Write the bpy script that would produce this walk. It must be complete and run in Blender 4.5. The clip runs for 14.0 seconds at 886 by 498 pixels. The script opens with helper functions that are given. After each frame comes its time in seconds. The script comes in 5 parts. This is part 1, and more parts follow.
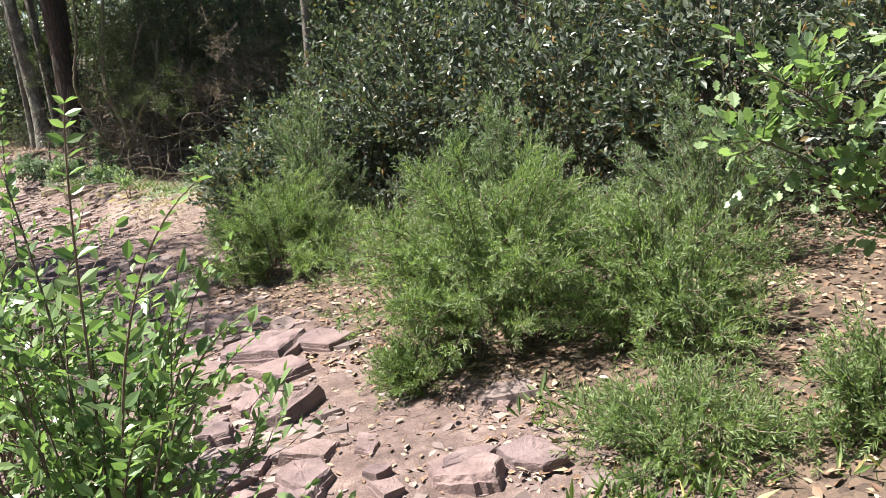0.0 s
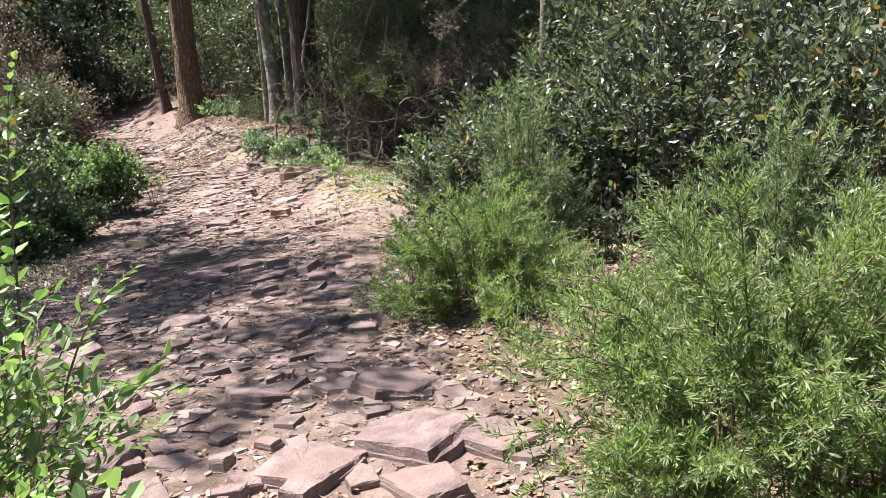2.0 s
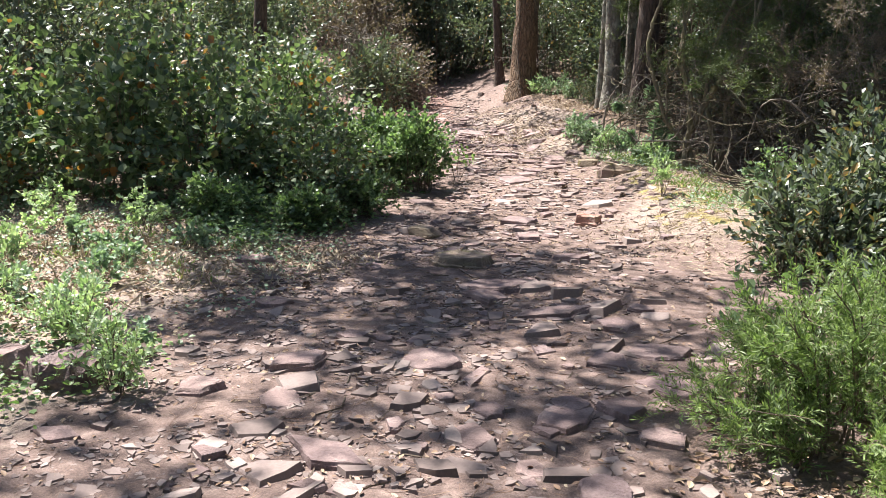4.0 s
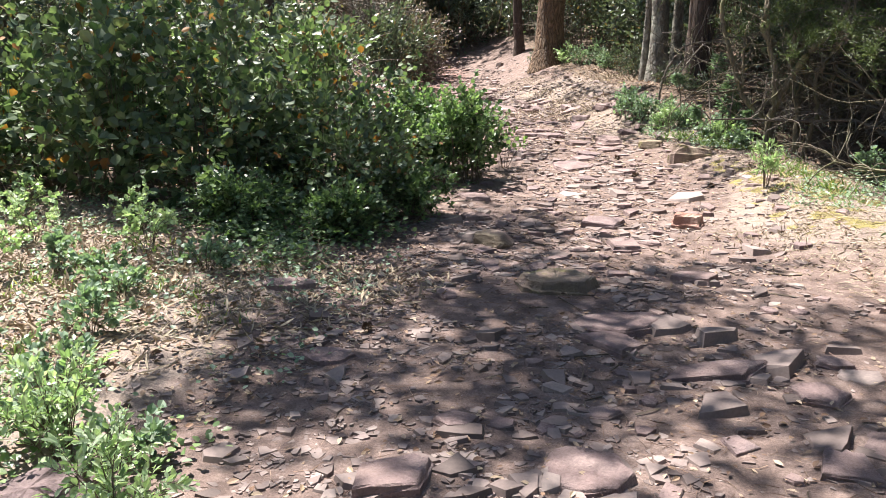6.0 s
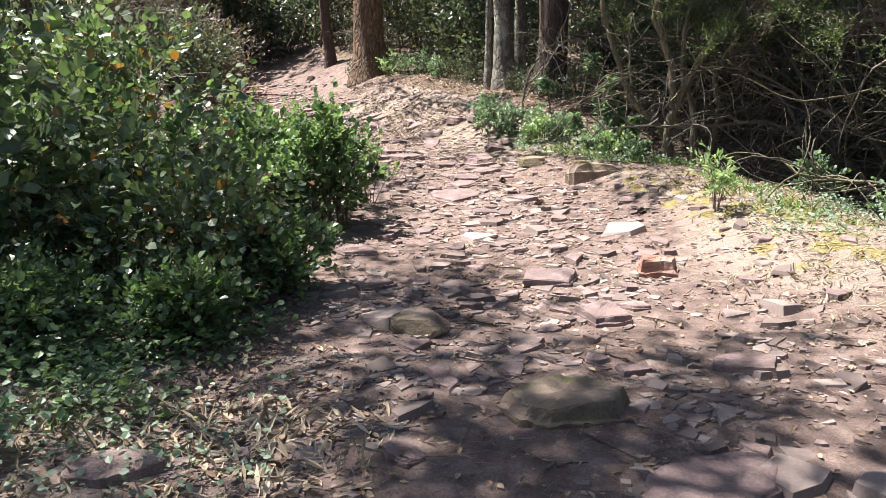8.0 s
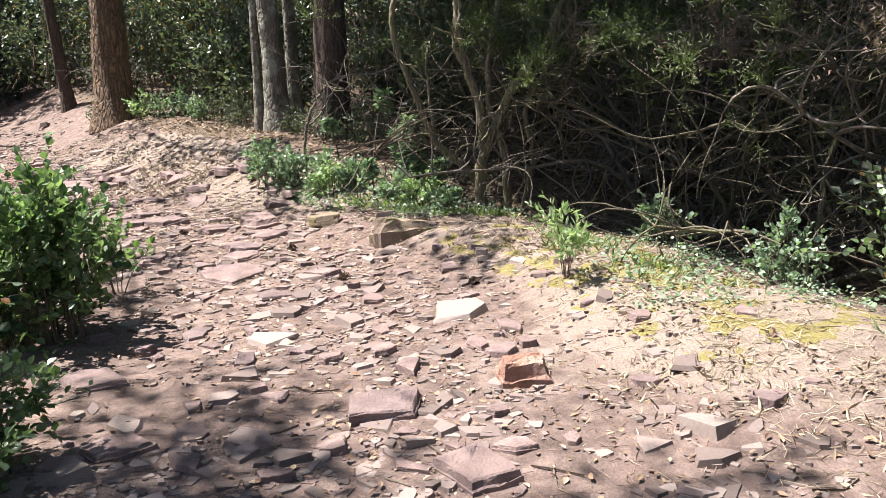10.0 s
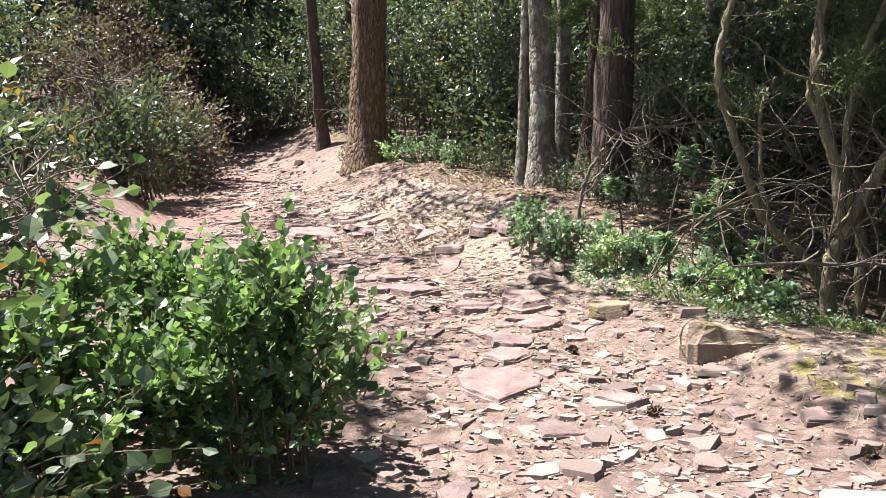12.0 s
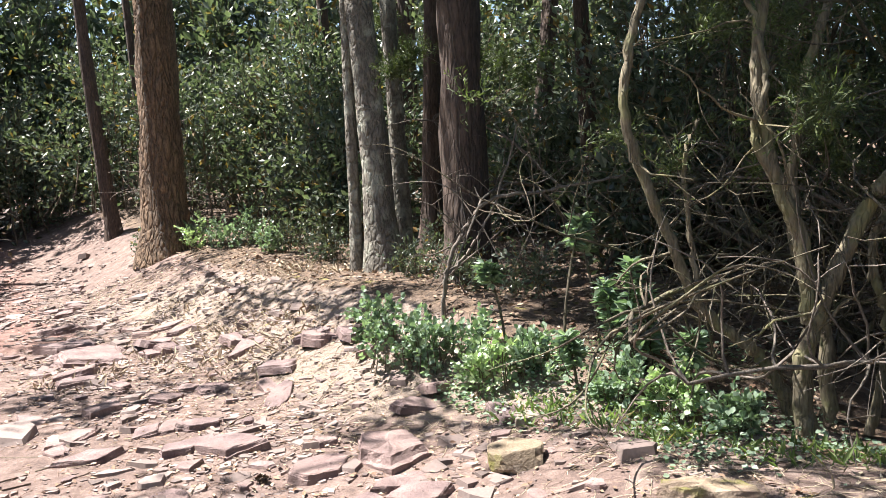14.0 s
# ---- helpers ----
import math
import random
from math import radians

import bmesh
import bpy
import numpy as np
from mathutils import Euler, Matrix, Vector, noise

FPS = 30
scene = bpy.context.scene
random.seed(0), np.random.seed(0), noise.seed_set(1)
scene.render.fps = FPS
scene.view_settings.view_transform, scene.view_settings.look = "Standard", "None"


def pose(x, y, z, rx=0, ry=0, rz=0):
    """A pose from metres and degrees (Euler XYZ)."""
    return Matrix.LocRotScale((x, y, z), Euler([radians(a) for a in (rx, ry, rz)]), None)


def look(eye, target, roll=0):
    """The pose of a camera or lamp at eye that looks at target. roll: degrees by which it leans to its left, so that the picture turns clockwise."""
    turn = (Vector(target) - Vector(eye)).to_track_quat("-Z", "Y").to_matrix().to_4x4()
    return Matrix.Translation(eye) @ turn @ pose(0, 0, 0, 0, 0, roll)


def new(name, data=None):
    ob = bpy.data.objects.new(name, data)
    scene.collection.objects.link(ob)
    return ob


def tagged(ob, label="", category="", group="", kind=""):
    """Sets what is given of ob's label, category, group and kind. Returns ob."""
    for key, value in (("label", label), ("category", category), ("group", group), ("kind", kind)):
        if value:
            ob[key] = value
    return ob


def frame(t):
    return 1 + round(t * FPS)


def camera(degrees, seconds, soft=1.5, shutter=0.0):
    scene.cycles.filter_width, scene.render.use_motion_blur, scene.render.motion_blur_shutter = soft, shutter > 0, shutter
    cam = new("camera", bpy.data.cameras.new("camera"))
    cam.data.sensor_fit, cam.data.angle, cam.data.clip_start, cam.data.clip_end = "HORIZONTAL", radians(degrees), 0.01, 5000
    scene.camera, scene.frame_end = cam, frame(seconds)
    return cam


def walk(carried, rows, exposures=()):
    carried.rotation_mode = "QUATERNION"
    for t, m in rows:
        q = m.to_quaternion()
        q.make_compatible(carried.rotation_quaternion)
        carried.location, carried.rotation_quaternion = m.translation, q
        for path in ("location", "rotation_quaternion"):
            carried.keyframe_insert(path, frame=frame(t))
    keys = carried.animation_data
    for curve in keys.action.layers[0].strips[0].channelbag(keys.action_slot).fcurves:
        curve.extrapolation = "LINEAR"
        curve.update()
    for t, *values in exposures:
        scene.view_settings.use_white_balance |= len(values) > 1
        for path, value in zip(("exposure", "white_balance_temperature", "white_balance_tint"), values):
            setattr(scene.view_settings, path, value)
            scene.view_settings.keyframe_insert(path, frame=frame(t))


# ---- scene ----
cam = camera(55.8, 14.0, soft=0.85)
PATH = [
    (0, (-0.075, -0.286, 1.629), (0.039, 1.654, 1.156), -7.6),
    (0.5, (-0.107, 0.194, 1.583), (-0.05, 2.143, 1.138), -6.8),
    (1, (-0.082, 0.589, 1.623), (-0.16, 2.543, 1.205), -5.5),
    (1.5, (-0.016, 0.98, 1.642), (-0.397, 2.902, 1.244), -4.6),
    (2, (-0.024, 1.398, 1.556), (-0.449, 3.302, 1.119), -5.2),
    (2.5, (-0.058, 1.891, 1.515), (-0.623, 3.734, 0.982), -7.6),
    (3, (-0.177, 2.26, 1.545), (-0.925, 4.043, 1.036), -4.2),
    (3.5, (-0.418, 2.68, 1.57), (-1.319, 4.407, 1.117), -0.9),
    (4, (-0.618, 3.041, 1.531), (-1.713, 4.654, 1.087), 0.1),
    (4.2, (-0.713, 3.146, 1.531), (-1.83, 4.745, 1.088), 0.5),
    (6.3, (-2.295, 4.243, 1.477), (-3.34, 5.864, 0.945), -0.5),
    (6.5, (-2.499, 4.437, 1.439), (-3.511, 6.077, 0.903), -1.2),
    (6.7, (-2.695, 4.601, 1.47), (-3.686, 6.26, 0.955), -1.3),
    (7, (-2.926, 4.783, 1.464), (-3.807, 6.518, 1.001), -0.1),
    (7.2, (-3.09, 4.973, 1.397), (-3.841, 6.768, 0.934), 0.5),
    (9.3, (-4.022, 6.358, 1.328), (-4.569, 8.217, 0.832), -3.8),
    (9.5, (-4.041, 6.557, 1.335), (-4.478, 8.45, 0.862), -4.4),
    (10, (-4.135, 7.018, 1.33), (-4.269, 8.967, 0.904), -2.7),
    (10.5, (-4.295, 7.366, 1.392), (-4.528, 9.313, 0.999), -1.6),
    (11, (-4.381, 7.775, 1.388), (-4.862, 9.675, 0.991), -1.6),
    (11.5, (-4.601, 8.146, 1.371), (-5.14, 10.035, 0.994), -0.9),
    (12, (-4.87, 8.51, 1.367), (-5.525, 10.375, 1.061), -0.7),
    (12.5, (-5.107, 8.954, 1.323), (-5.742, 10.828, 1.033), -1.5),
    (13, (-5.346, 9.352, 1.366), (-5.762, 11.282, 1.043), -2.7),
    (13.5, (-5.472, 9.764, 1.355), (-5.829, 11.714, 1.091), -4.2),
    (14, (-5.453, 10.231, 1.413), (-5.697, 12.21, 1.247), -4.0),
]
walk(cam, [(t, look(eye, target, roll)) for t, eye, target, roll in PATH], exposures=[(0, 1.6), (1, 1.78), (2, 1.72), (3, 1.58), (4, 1.78), (7, 1.76), (10.5, 1.68), (12, 1.9), (14, 1.95)])

# ---- world, sun, exposure ----
SUN_WAY = Vector((-0.60, 0.12, 1.30)).normalized()
world = bpy.data.worlds.new("sky")
scene.world = world
world.use_nodes = True
wn = world.node_tree.nodes
sky = wn.new("ShaderNodeTexSky")
sky.sky_type, sky.sun_disc = "NISHITA", False
sky.sun_elevation = math.asin(SUN_WAY.z)
sky.sun_rotation = math.atan2(SUN_WAY.x, SUN_WAY.y)
world.node_tree.links.new(sky.outputs[0], wn["Background"].inputs[0])
wn["Background"].inputs[1].default_value = 0.053
sun_data = bpy.data.lights.new("sun", "SUN")
sun_data.energy, sun_data.angle, sun_data.color = 5.0, radians(0.55), (1.0, 0.96, 0.90)
sun = new("sun", sun_data)
sun.matrix_world = look(SUN_WAY * 60, (0, 0, 0))

rng = np.random.default_rng(7)


# ---- materials ----
def material(name):
    m = bpy.data.materials.new(name)
    m.use_nodes = True
    return m, m.node_tree.nodes, m.node_tree.links, m.node_tree.nodes["Principled BSDF"]


def noise_node(n, l, scale, detail=4.0, vector=None, rough=0.55):
    t = n.new("ShaderNodeTexNoise")
    t.inputs["Scale"].default_value, t.inputs["Detail"].default_value = scale, detail
    t.inputs["Roughness"].default_value = rough
    if vector is not None:
        l.new(vector, t.inputs["Vector"])
    return t


def ramp(n, l, src, *stops):
    r = n.new("ShaderNodeValToRGB")
    e = r.color_ramp.elements
    while len(e) < len(stops):
        e.new(0.5)
    for k, (p, c) in enumerate(stops):
        e[k].position, e[k].color = p, (*c, 1)
    l.new(src, r.inputs[0])
    return r.outputs[0]


def mixed(n, l, fac, a, b, mode="MIX"):
    x = n.new("ShaderNodeMix")
    x.data_type, x.blend_type = "RGBA", mode
    for sock, v in ((x.inputs[0], fac), (x.inputs[6], a), (x.inputs[7], b)):
        if isinstance(v, (int, float)):
            sock.default_value = v
        elif isinstance(v, tuple):
            sock.default_value = (*v, 1)
        else:
            l.new(v, sock)
    return x.outputs[2]


def bumped(n, l, bsdf, height, strength, dist):
    b = n.new("ShaderNodeBump")
    b.inputs["Strength"].default_value, b.inputs["Distance"].default_value = strength, dist
    l.new(height, b.inputs["Height"])
    l.new(b.outputs[0], bsdf.inputs["Normal"])


def leaf_material(name, dark, light, rough=0.42, through_light=0.35, odd=None):
    dark, light = (dark[0], dark[1], dark[2] * 1.25), (light[0], light[1], light[2] * 1.25)
    m, n, l, b = material(name)
    g = n.new("ShaderNodeNewGeometry")
    c = ramp(n, l, g.outputs["Random Per Island"], (0.0, dark), (0.8, light), *([(0.93, light), (0.97, odd)] if odd else []))
    tc = n.new("ShaderNodeTexCoord")
    patch = noise_node(n, l, 3.0, 2, tc.outputs["Object"])
    c = mixed(n, l, 0.5, c, ramp(n, l, patch.outputs[0], (0.3, (0.55, 0.6, 0.5)), (0.7, (1.25, 1.2, 1.1))), "MULTIPLY")
    l.new(c, b.inputs["Base Color"])
    b.inputs["Roughness"].default_value = rough
    t = n.new("ShaderNodeBsdfTranslucent")
    l.new(mixed(n, l, 1.0, c, (1.2, 1.4, 0.7), "MULTIPLY"), t.inputs[0])
    mix = n.new("ShaderNodeMixShader")
    mix.inputs[0].default_value = through_light
    l.new(b.outputs[0], mix.inputs[1])
    l.new(t.outputs[0], mix.inputs[2])
    l.new(mix.outputs[0], n["Material Output"].inputs[0])
    return m


def bark_material(name, dark, light, scale=14.0, stretch=0.22, depth=0.02, moss=None):
    m, n, l, b = material(name)
    tc = n.new("ShaderNodeTexCoord")
    mp = n.new("ShaderNodeMapping")
    mp.inputs["Scale"].default_value = (1, 1, stretch)
    l.new(tc.outputs["Object"], mp.inputs[0])
    v = n.new("ShaderNodeTexVoronoi")
    v.feature = "DISTANCE_TO_EDGE"
    v.inputs["Scale"].default_value = scale
    wob = noise_node(n, l, 9, 3, mp.outputs[0])
    l.new(mixed(n, l, 0.12, mp.outputs[0], wob.outputs[1]), v.inputs["Vector"])
    fine = noise_node(n, l, scale * 4, 5, mp.outputs[0])
    big = noise_node(n, l, 2.2, 3, tc.outputs["Object"])
    c = ramp(n, l, v.outputs[0], (0.0, tuple(x * 0.35 for x in dark)), (0.12, dark), (0.5, light))
    c = mixed(n, l, 0.6, c, ramp(n, l, fine.outputs[0], (0.3, dark), (0.7, light)))
    c = mixed(n, l, 0.5, c, ramp(n, l, big.outputs[0], (0.3, (0.6, 0.6, 0.6)), (0.7, (1.2, 1.15, 1.1))), "MULTIPLY")
    if moss:
        c = mixed(n, l, ramp(n, l, noise_node(n, l, 5, 4, tc.outputs["Object"]).outputs[0], (0.5, (0, 0, 0)), (0.62, (0.8, 0.8, 0.8))), c, moss)
    l.new(c, b.inputs["Base Color"])
    b.inputs["Roughness"].default_value = 0.9
    h = mixed(n, l, 0.35, ramp(n, l, v.outputs[0], (0, (0, 0, 0)), (0.25, (1, 1, 1))), fine.outputs[0])
    bumped(n, l, b, h, 0.9, depth)
    return m


def stone_material(name, a, b2, c3, moss=0.0):
    m, n, l, b = material(name)
    tc = n.new("ShaderNodeTexCoord")
    oi = n.new("ShaderNodeObjectInfo")
    geo = n.new("ShaderNodeNewGeometry")
    pos = geo.outputs["Position"]
    big, fine = noise_node(n, l, 7, 5, pos), noise_node(n, l, 70, 6, pos, 0.65)
    c = ramp(n, l, big.outputs[0], (0.3, a), (0.5, b2), (0.7, c3))
    c = mixed(n, l, 0.7, c, ramp(n, l, oi.outputs["Random"], (0, (0.72, 0.70, 0.72)), (0.5, (1.0, 0.95, 0.93)), (1, (1.15, 1.10, 1.03))), "MULTIPLY")
    c = mixed(n, l, 0.6, c, ramp(n, l, fine.outputs[0], (0.3, (0.55, 0.53, 0.52)), (0.72, (1.3, 1.3, 1.3))), "MULTIPLY")
    dust = noise_node(n, l, 2.6, 5, pos, 0.6)
    c = mixed(n, l, ramp(n, l, dust.outputs[0], (0.48, (0, 0, 0)), (0.66, (0.75, 0.75, 0.75))), c, (0.232, 0.16, 0.145))
    if moss:
        c = mixed(n, l, ramp(n, l, noise_node(n, l, 6, 4, pos).outputs[0], (0.62 - moss * 0.2, (0, 0, 0)), (0.72 - moss * 0.2, (0.9, 0.9, 0.9))), c, (0.17, 0.16, 0.035))
    l.new(c, b.inputs["Base Color"])
    b.inputs["Roughness"].default_value = 0.82
    lay = n.new("ShaderNodeMapping")
    lay.inputs["Scale"].default_value = (6, 6, 60)
    l.new(pos, lay.inputs[0])
    strata = noise_node(n, l, 1.0, 4, lay.outputs[0])
    bumped(n, l, b, mixed(n, l, 0.22, fine.outputs[0], strata.outputs[0]), 0.9, 0.02)
    return m


def plain_random(name, *cols, rough=0.85, trans=0.0):
    m, n, l, b = material(name)
    g = n.new("ShaderNodeNewGeometry")
    c = ramp(n, l, g.outputs["Random Per Island"], *[(k / max(1, len(cols) - 1), c) for k, c in enumerate(cols)])
    f = noise_node(n, l, 60, 3, g.outputs["Position"])
    c = mixed(n, l, 0.4, c, ramp(n, l, f.outputs[0], (0.3, (0.6, 0.6, 0.6)), (0.7, (1.2, 1.2, 1.2))), "MULTIPLY")
    l.new(c, b.inputs["Base Color"])
    b.inputs["Roughness"].default_value = rough
    return m


def ground_material():
    m, n, l, b = material("trail_earth")
    g = n.new("ShaderNodeNewGeometry")
    pos = g.outputs["Position"]
    big, mid, fine = noise_node(n, l, 0.9, 4, pos), noise_node(n, l, 9, 6, pos, 0.65), noise_node(n, l, 95, 6, pos, 0.7)
    c = ramp(n, l, mid.outputs[0], (0.28, (0.091, 0.063, 0.056)), (0.5, (0.184, 0.131, 0.116)), (0.72, (0.301, 0.228, 0.203)))
    c = mixed(n, l, 0.6, c, ramp(n, l, big.outputs[0], (0.3, (0.75, 0.7, 0.68)), (0.7, (1.15, 1.1, 1.05))), "MULTIPLY")
    c = mixed(n, l, 0.7, c, ramp(n, l, fine.outputs[0], (0.32, (0.5, 0.47, 0.45)), (0.5, (0.95, 0.95, 0.95)), (0.68, (1.5, 1.45, 1.4))), "MULTIPLY")

    def attr(name):
        a = n.new("ShaderNodeAttribute")
        a.attribute_name = name
        return a.outputs["Fac"]

    def masked(a, scale, lo, hi):
        x = n.new("ShaderNodeMath")
        x.operation = "MULTIPLY_ADD"
        l.new(noise_node(n, l, scale, 5, pos, 0.6).outputs[0], x.inputs[0])
        x.inputs[1].default_value = 0.9
        l.new(a, x.inputs[2])
        return ramp(n, l, x.outputs[0], (lo, (0, 0, 0)), (hi, (1, 1, 1)))

    # pale dry earth; also the colour of the sun spot painted by the red rock
    dry_and_sunspot = ramp(n, l, fine.outputs[0], (0.3, (0.165, 0.122, 0.104)), (0.7, (0.37, 0.293, 0.245)))
    c = mixed(n, l, masked(attr("dry_and_sunspot"), 6, 0.75, 1.1), c, dry_and_sunspot)
    red = ramp(n, l, mid.outputs[0], (0.3, (0.115, 0.061, 0.05)), (0.7, (0.267, 0.162, 0.138)))
    c = mixed(n, l, masked(attr("red"), 4, 0.8, 1.2), c, red)
    cells = n.new("ShaderNodeTexVoronoi")
    cells.inputs["Scale"].default_value = 26
    l.new(pos, cells.inputs["Vector"])
    litter = mixed(n, l, 0.5, ramp(n, l, fine.outputs[0], (0.3, (0.04, 0.026, 0.019)), (0.7, (0.17, 0.115, 0.08))), ramp(n, l, cells.outputs["Color"], (0.2, (0.04, 0.026, 0.02)), (0.8, (0.24, 0.165, 0.115))))
    c = mixed(n, l, masked(attr("litter"), 5, 0.75, 1.1), c, litter)
    moss = ramp(n, l, fine.outputs[0], (0.3, (0.11, 0.095, 0.03)), (0.7, (0.33, 0.27, 0.095)))
    c = mixed(n, l, masked(attr("moss"), 4.5, 0.98, 1.15), c, moss)
    l.new(c, b.inputs["Base Color"])
    b.inputs["Roughness"].default_value = 0.95
    bumped(n, l, b, mixed(n, l, 0.6, mid.outputs[0], fine.outputs[0]), 0.8, 0.03)
    return m


M_GROUND = ground_material()
M_STONE = stone_material("purple_sandstone", (0.126, 0.088, 0.088), (0.218, 0.155, 0.152), (0.325, 0.246, 0.234))
M_MOSSY = stone_material("mossy_sandstone", (0.16, 0.12, 0.09), (0.24, 0.19, 0.13), (0.36, 0.29, 0.22), moss=0.3)
M_REDSTONE = stone_material("rust_red_sandstone", (0.24, 0.115, 0.08), (0.34, 0.19, 0.145), (0.44, 0.33, 0.27))
M_CHIPS = plain_random("stone_chips", (0.105, 0.077, 0.07), (0.172, 0.128, 0.117), (0.215, 0.164, 0.15), (0.286, 0.225, 0.203))
M_LITTER = plain_random("dead_leaves", (0.11, 0.06, 0.04), (0.22, 0.13, 0.08), (0.32, 0.22, 0.145), (0.44, 0.34, 0.24), rough=0.7)
M_NEEDLES = plain_random("dry_pine_needles", (0.15, 0.085, 0.06), (0.25, 0.155, 0.11), (0.36, 0.25, 0.18))
M_MOSS = plain_random("yellow_moss", (0.13, 0.11, 0.035), (0.25, 0.215, 0.075), (0.36, 0.32, 0.13))
M_DRYLEAF = leaf_material("dry_brown_foliage", (0.07, 0.052, 0.037), (0.22, 0.165, 0.115), 0.6, 0.2)
M_STRAW = plain_random("dry_straw", (0.22, 0.165, 0.11), (0.36, 0.285, 0.20), (0.50, 0.42, 0.31))
M_ROSE = leaf_material("needle_green", (0.085, 0.13, 0.042), (0.24, 0.31, 0.11), 0.5, 0.42)
M_ROSE_DARK = leaf_material("needle_dark_green", (0.085, 0.12, 0.055), (0.21, 0.27, 0.125), 0.5, 0.4)
M_HEATHLEAF = leaf_material("heath_olive", (0.045, 0.062, 0.022), (0.12, 0.15, 0.05), 0.55, 0.3)
M_YOUNG = leaf_material("young_leaf_green", (0.10, 0.17, 0.055), (0.25, 0.34, 0.13), 0.36, 0.4)
M_OAK = leaf_material("oak_leaf_green", (0.13, 0.20, 0.07), (0.27, 0.36, 0.15), 0.42, 0.42)
M_BOX = leaf_material("glossy_leaf_green", (0.055, 0.10, 0.04), (0.22, 0.30, 0.13), 0.36, 0.38)
M_BRAMBLE = leaf_material("bramble_green", (0.045, 0.08, 0.035), (0.20, 0.25, 0.12), 0.42, 0.32, (0.30, 0.13, 0.04))
M_HOLM = leaf_material("holm_leaf_green", (0.04, 0.06, 0.035), (0.165, 0.19, 0.12), 0.34, 0.28, (0.26, 0.17, 0.07))
M_CANOPY = leaf_material("canopy_green", (0.03, 0.06, 0.02), (0.08, 0.13, 0.04), 0.45, 0.25)
M_EUPH = leaf_material("spurge_green", (0.12, 0.185, 0.10), (0.30, 0.385, 0.24), 0.42, 0.32)
M_PALE = leaf_material("pale_leaf_green", (0.20, 0.30, 0.12), (0.48, 0.56, 0.32), 0.35, 0.35)
M_GRASS = leaf_material("grass_green", (0.08, 0.13, 0.035), (0.22, 0.29, 0.09), 0.5, 0.4, (0.45, 0.38, 0.18))
M_TWIG = bark_material("twig_bark", (0.09, 0.065, 0.045), (0.24, 0.19, 0.145), 40, 0.4, 0.003)
M_GREYTWIG = bark_material("grey_dead_twig", (0.11, 0.09, 0.076), (0.29, 0.25, 0.215), 40, 0.4, 0.003)
M_PINE = bark_material("pine_bark", (0.08, 0.05, 0.032), (0.36, 0.235, 0.15), 15, 0.3, 0.06)
M_GREYBARK = bark_material("grey_oak_bark", (0.10, 0.088, 0.072), (0.30, 0.275, 0.24), 17, 0.5, 0.02, (0.36, 0.36, 0.30))
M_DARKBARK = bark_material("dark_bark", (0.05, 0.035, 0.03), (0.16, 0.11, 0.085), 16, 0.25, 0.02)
# mossy heath bark, lightened to paint the soft light on the front stems
M_HEATHSTEM_LIT = bark_material("lit_mossy_heath_stem", (0.12, 0.10, 0.068), (0.31, 0.265, 0.185), 30, 0.2, 0.012, (0.20, 0.19, 0.09))
M_HEATH = bark_material("heath_bark", (0.085, 0.07, 0.05), (0.21, 0.175, 0.13), 34, 0.2, 0.01, (0.14, 0.135, 0.07))


# ---- mesh helpers ----
class Batch:
    """Gathers vertices and faces of one mesh."""

    def __init__(self):
        self.v, self.f, self.n = [], {3: [], 4: []}, 0

    def add(self, verts, faces):
        verts = np.asarray(verts, float).reshape(-1, 3)
        faces = np.asarray(faces, int)
        self.f[faces.shape[1]].append(faces + self.n)
        self.v.append(verts)
        self.n += len(verts)

    def mesh(self, name, smooth=False):
        me = bpy.data.meshes.new(name)
        v = np.concatenate(self.v)
        idx, starts, at = [], [], 0
        for k in (3, 4):
            if self.f[k]:
                f = np.concatenate(self.f[k])
                idx.append(f.ravel())
                starts.append(at + np.arange(len(f)) * k)
                at += f.size
        idx, starts = np.concatenate(idx), np.concatenate(starts)
        me.vertices.add(len(v))
        me.vertices.foreach_set("co", v.astype(np.float32).ravel())
        me.loops.add(len(idx))
        me.loops.foreach_set("vertex_index", idx.astype(np.int32))
        me.polygons.add(len(starts))
        me.polygons.foreach_set("loop_start", starts.astype(np.int32))
        me.update(calc_edges=True)
        me.validate()
        me.polygons.foreach_set("use_smooth", np.full(len(me.polygons), smooth))
        return me


def part(name, batch, mat, parent=None, label="", smooth=False, kind=""):
    """One mesh object under a thing or part."""
    me = batch if isinstance(batch, bpy.types.Mesh) else batch.mesh(name, smooth)
    if not me.materials:
        me.materials.append(mat)
    ob = new(name, me)
    if parent is not None:
        ob.parent = parent
    return tagged(ob, label=label, kind=kind)


def thing(name, place, label, category, group="", kind=""):
    ob = new(name)
    ob.location = place
    ob.empty_display_size = 0.1
    return tagged(ob, label, category, group, kind)


def unit(a):
    return a / np.maximum(np.linalg.norm(a, axis=-1, keepdims=True), 1e-9)


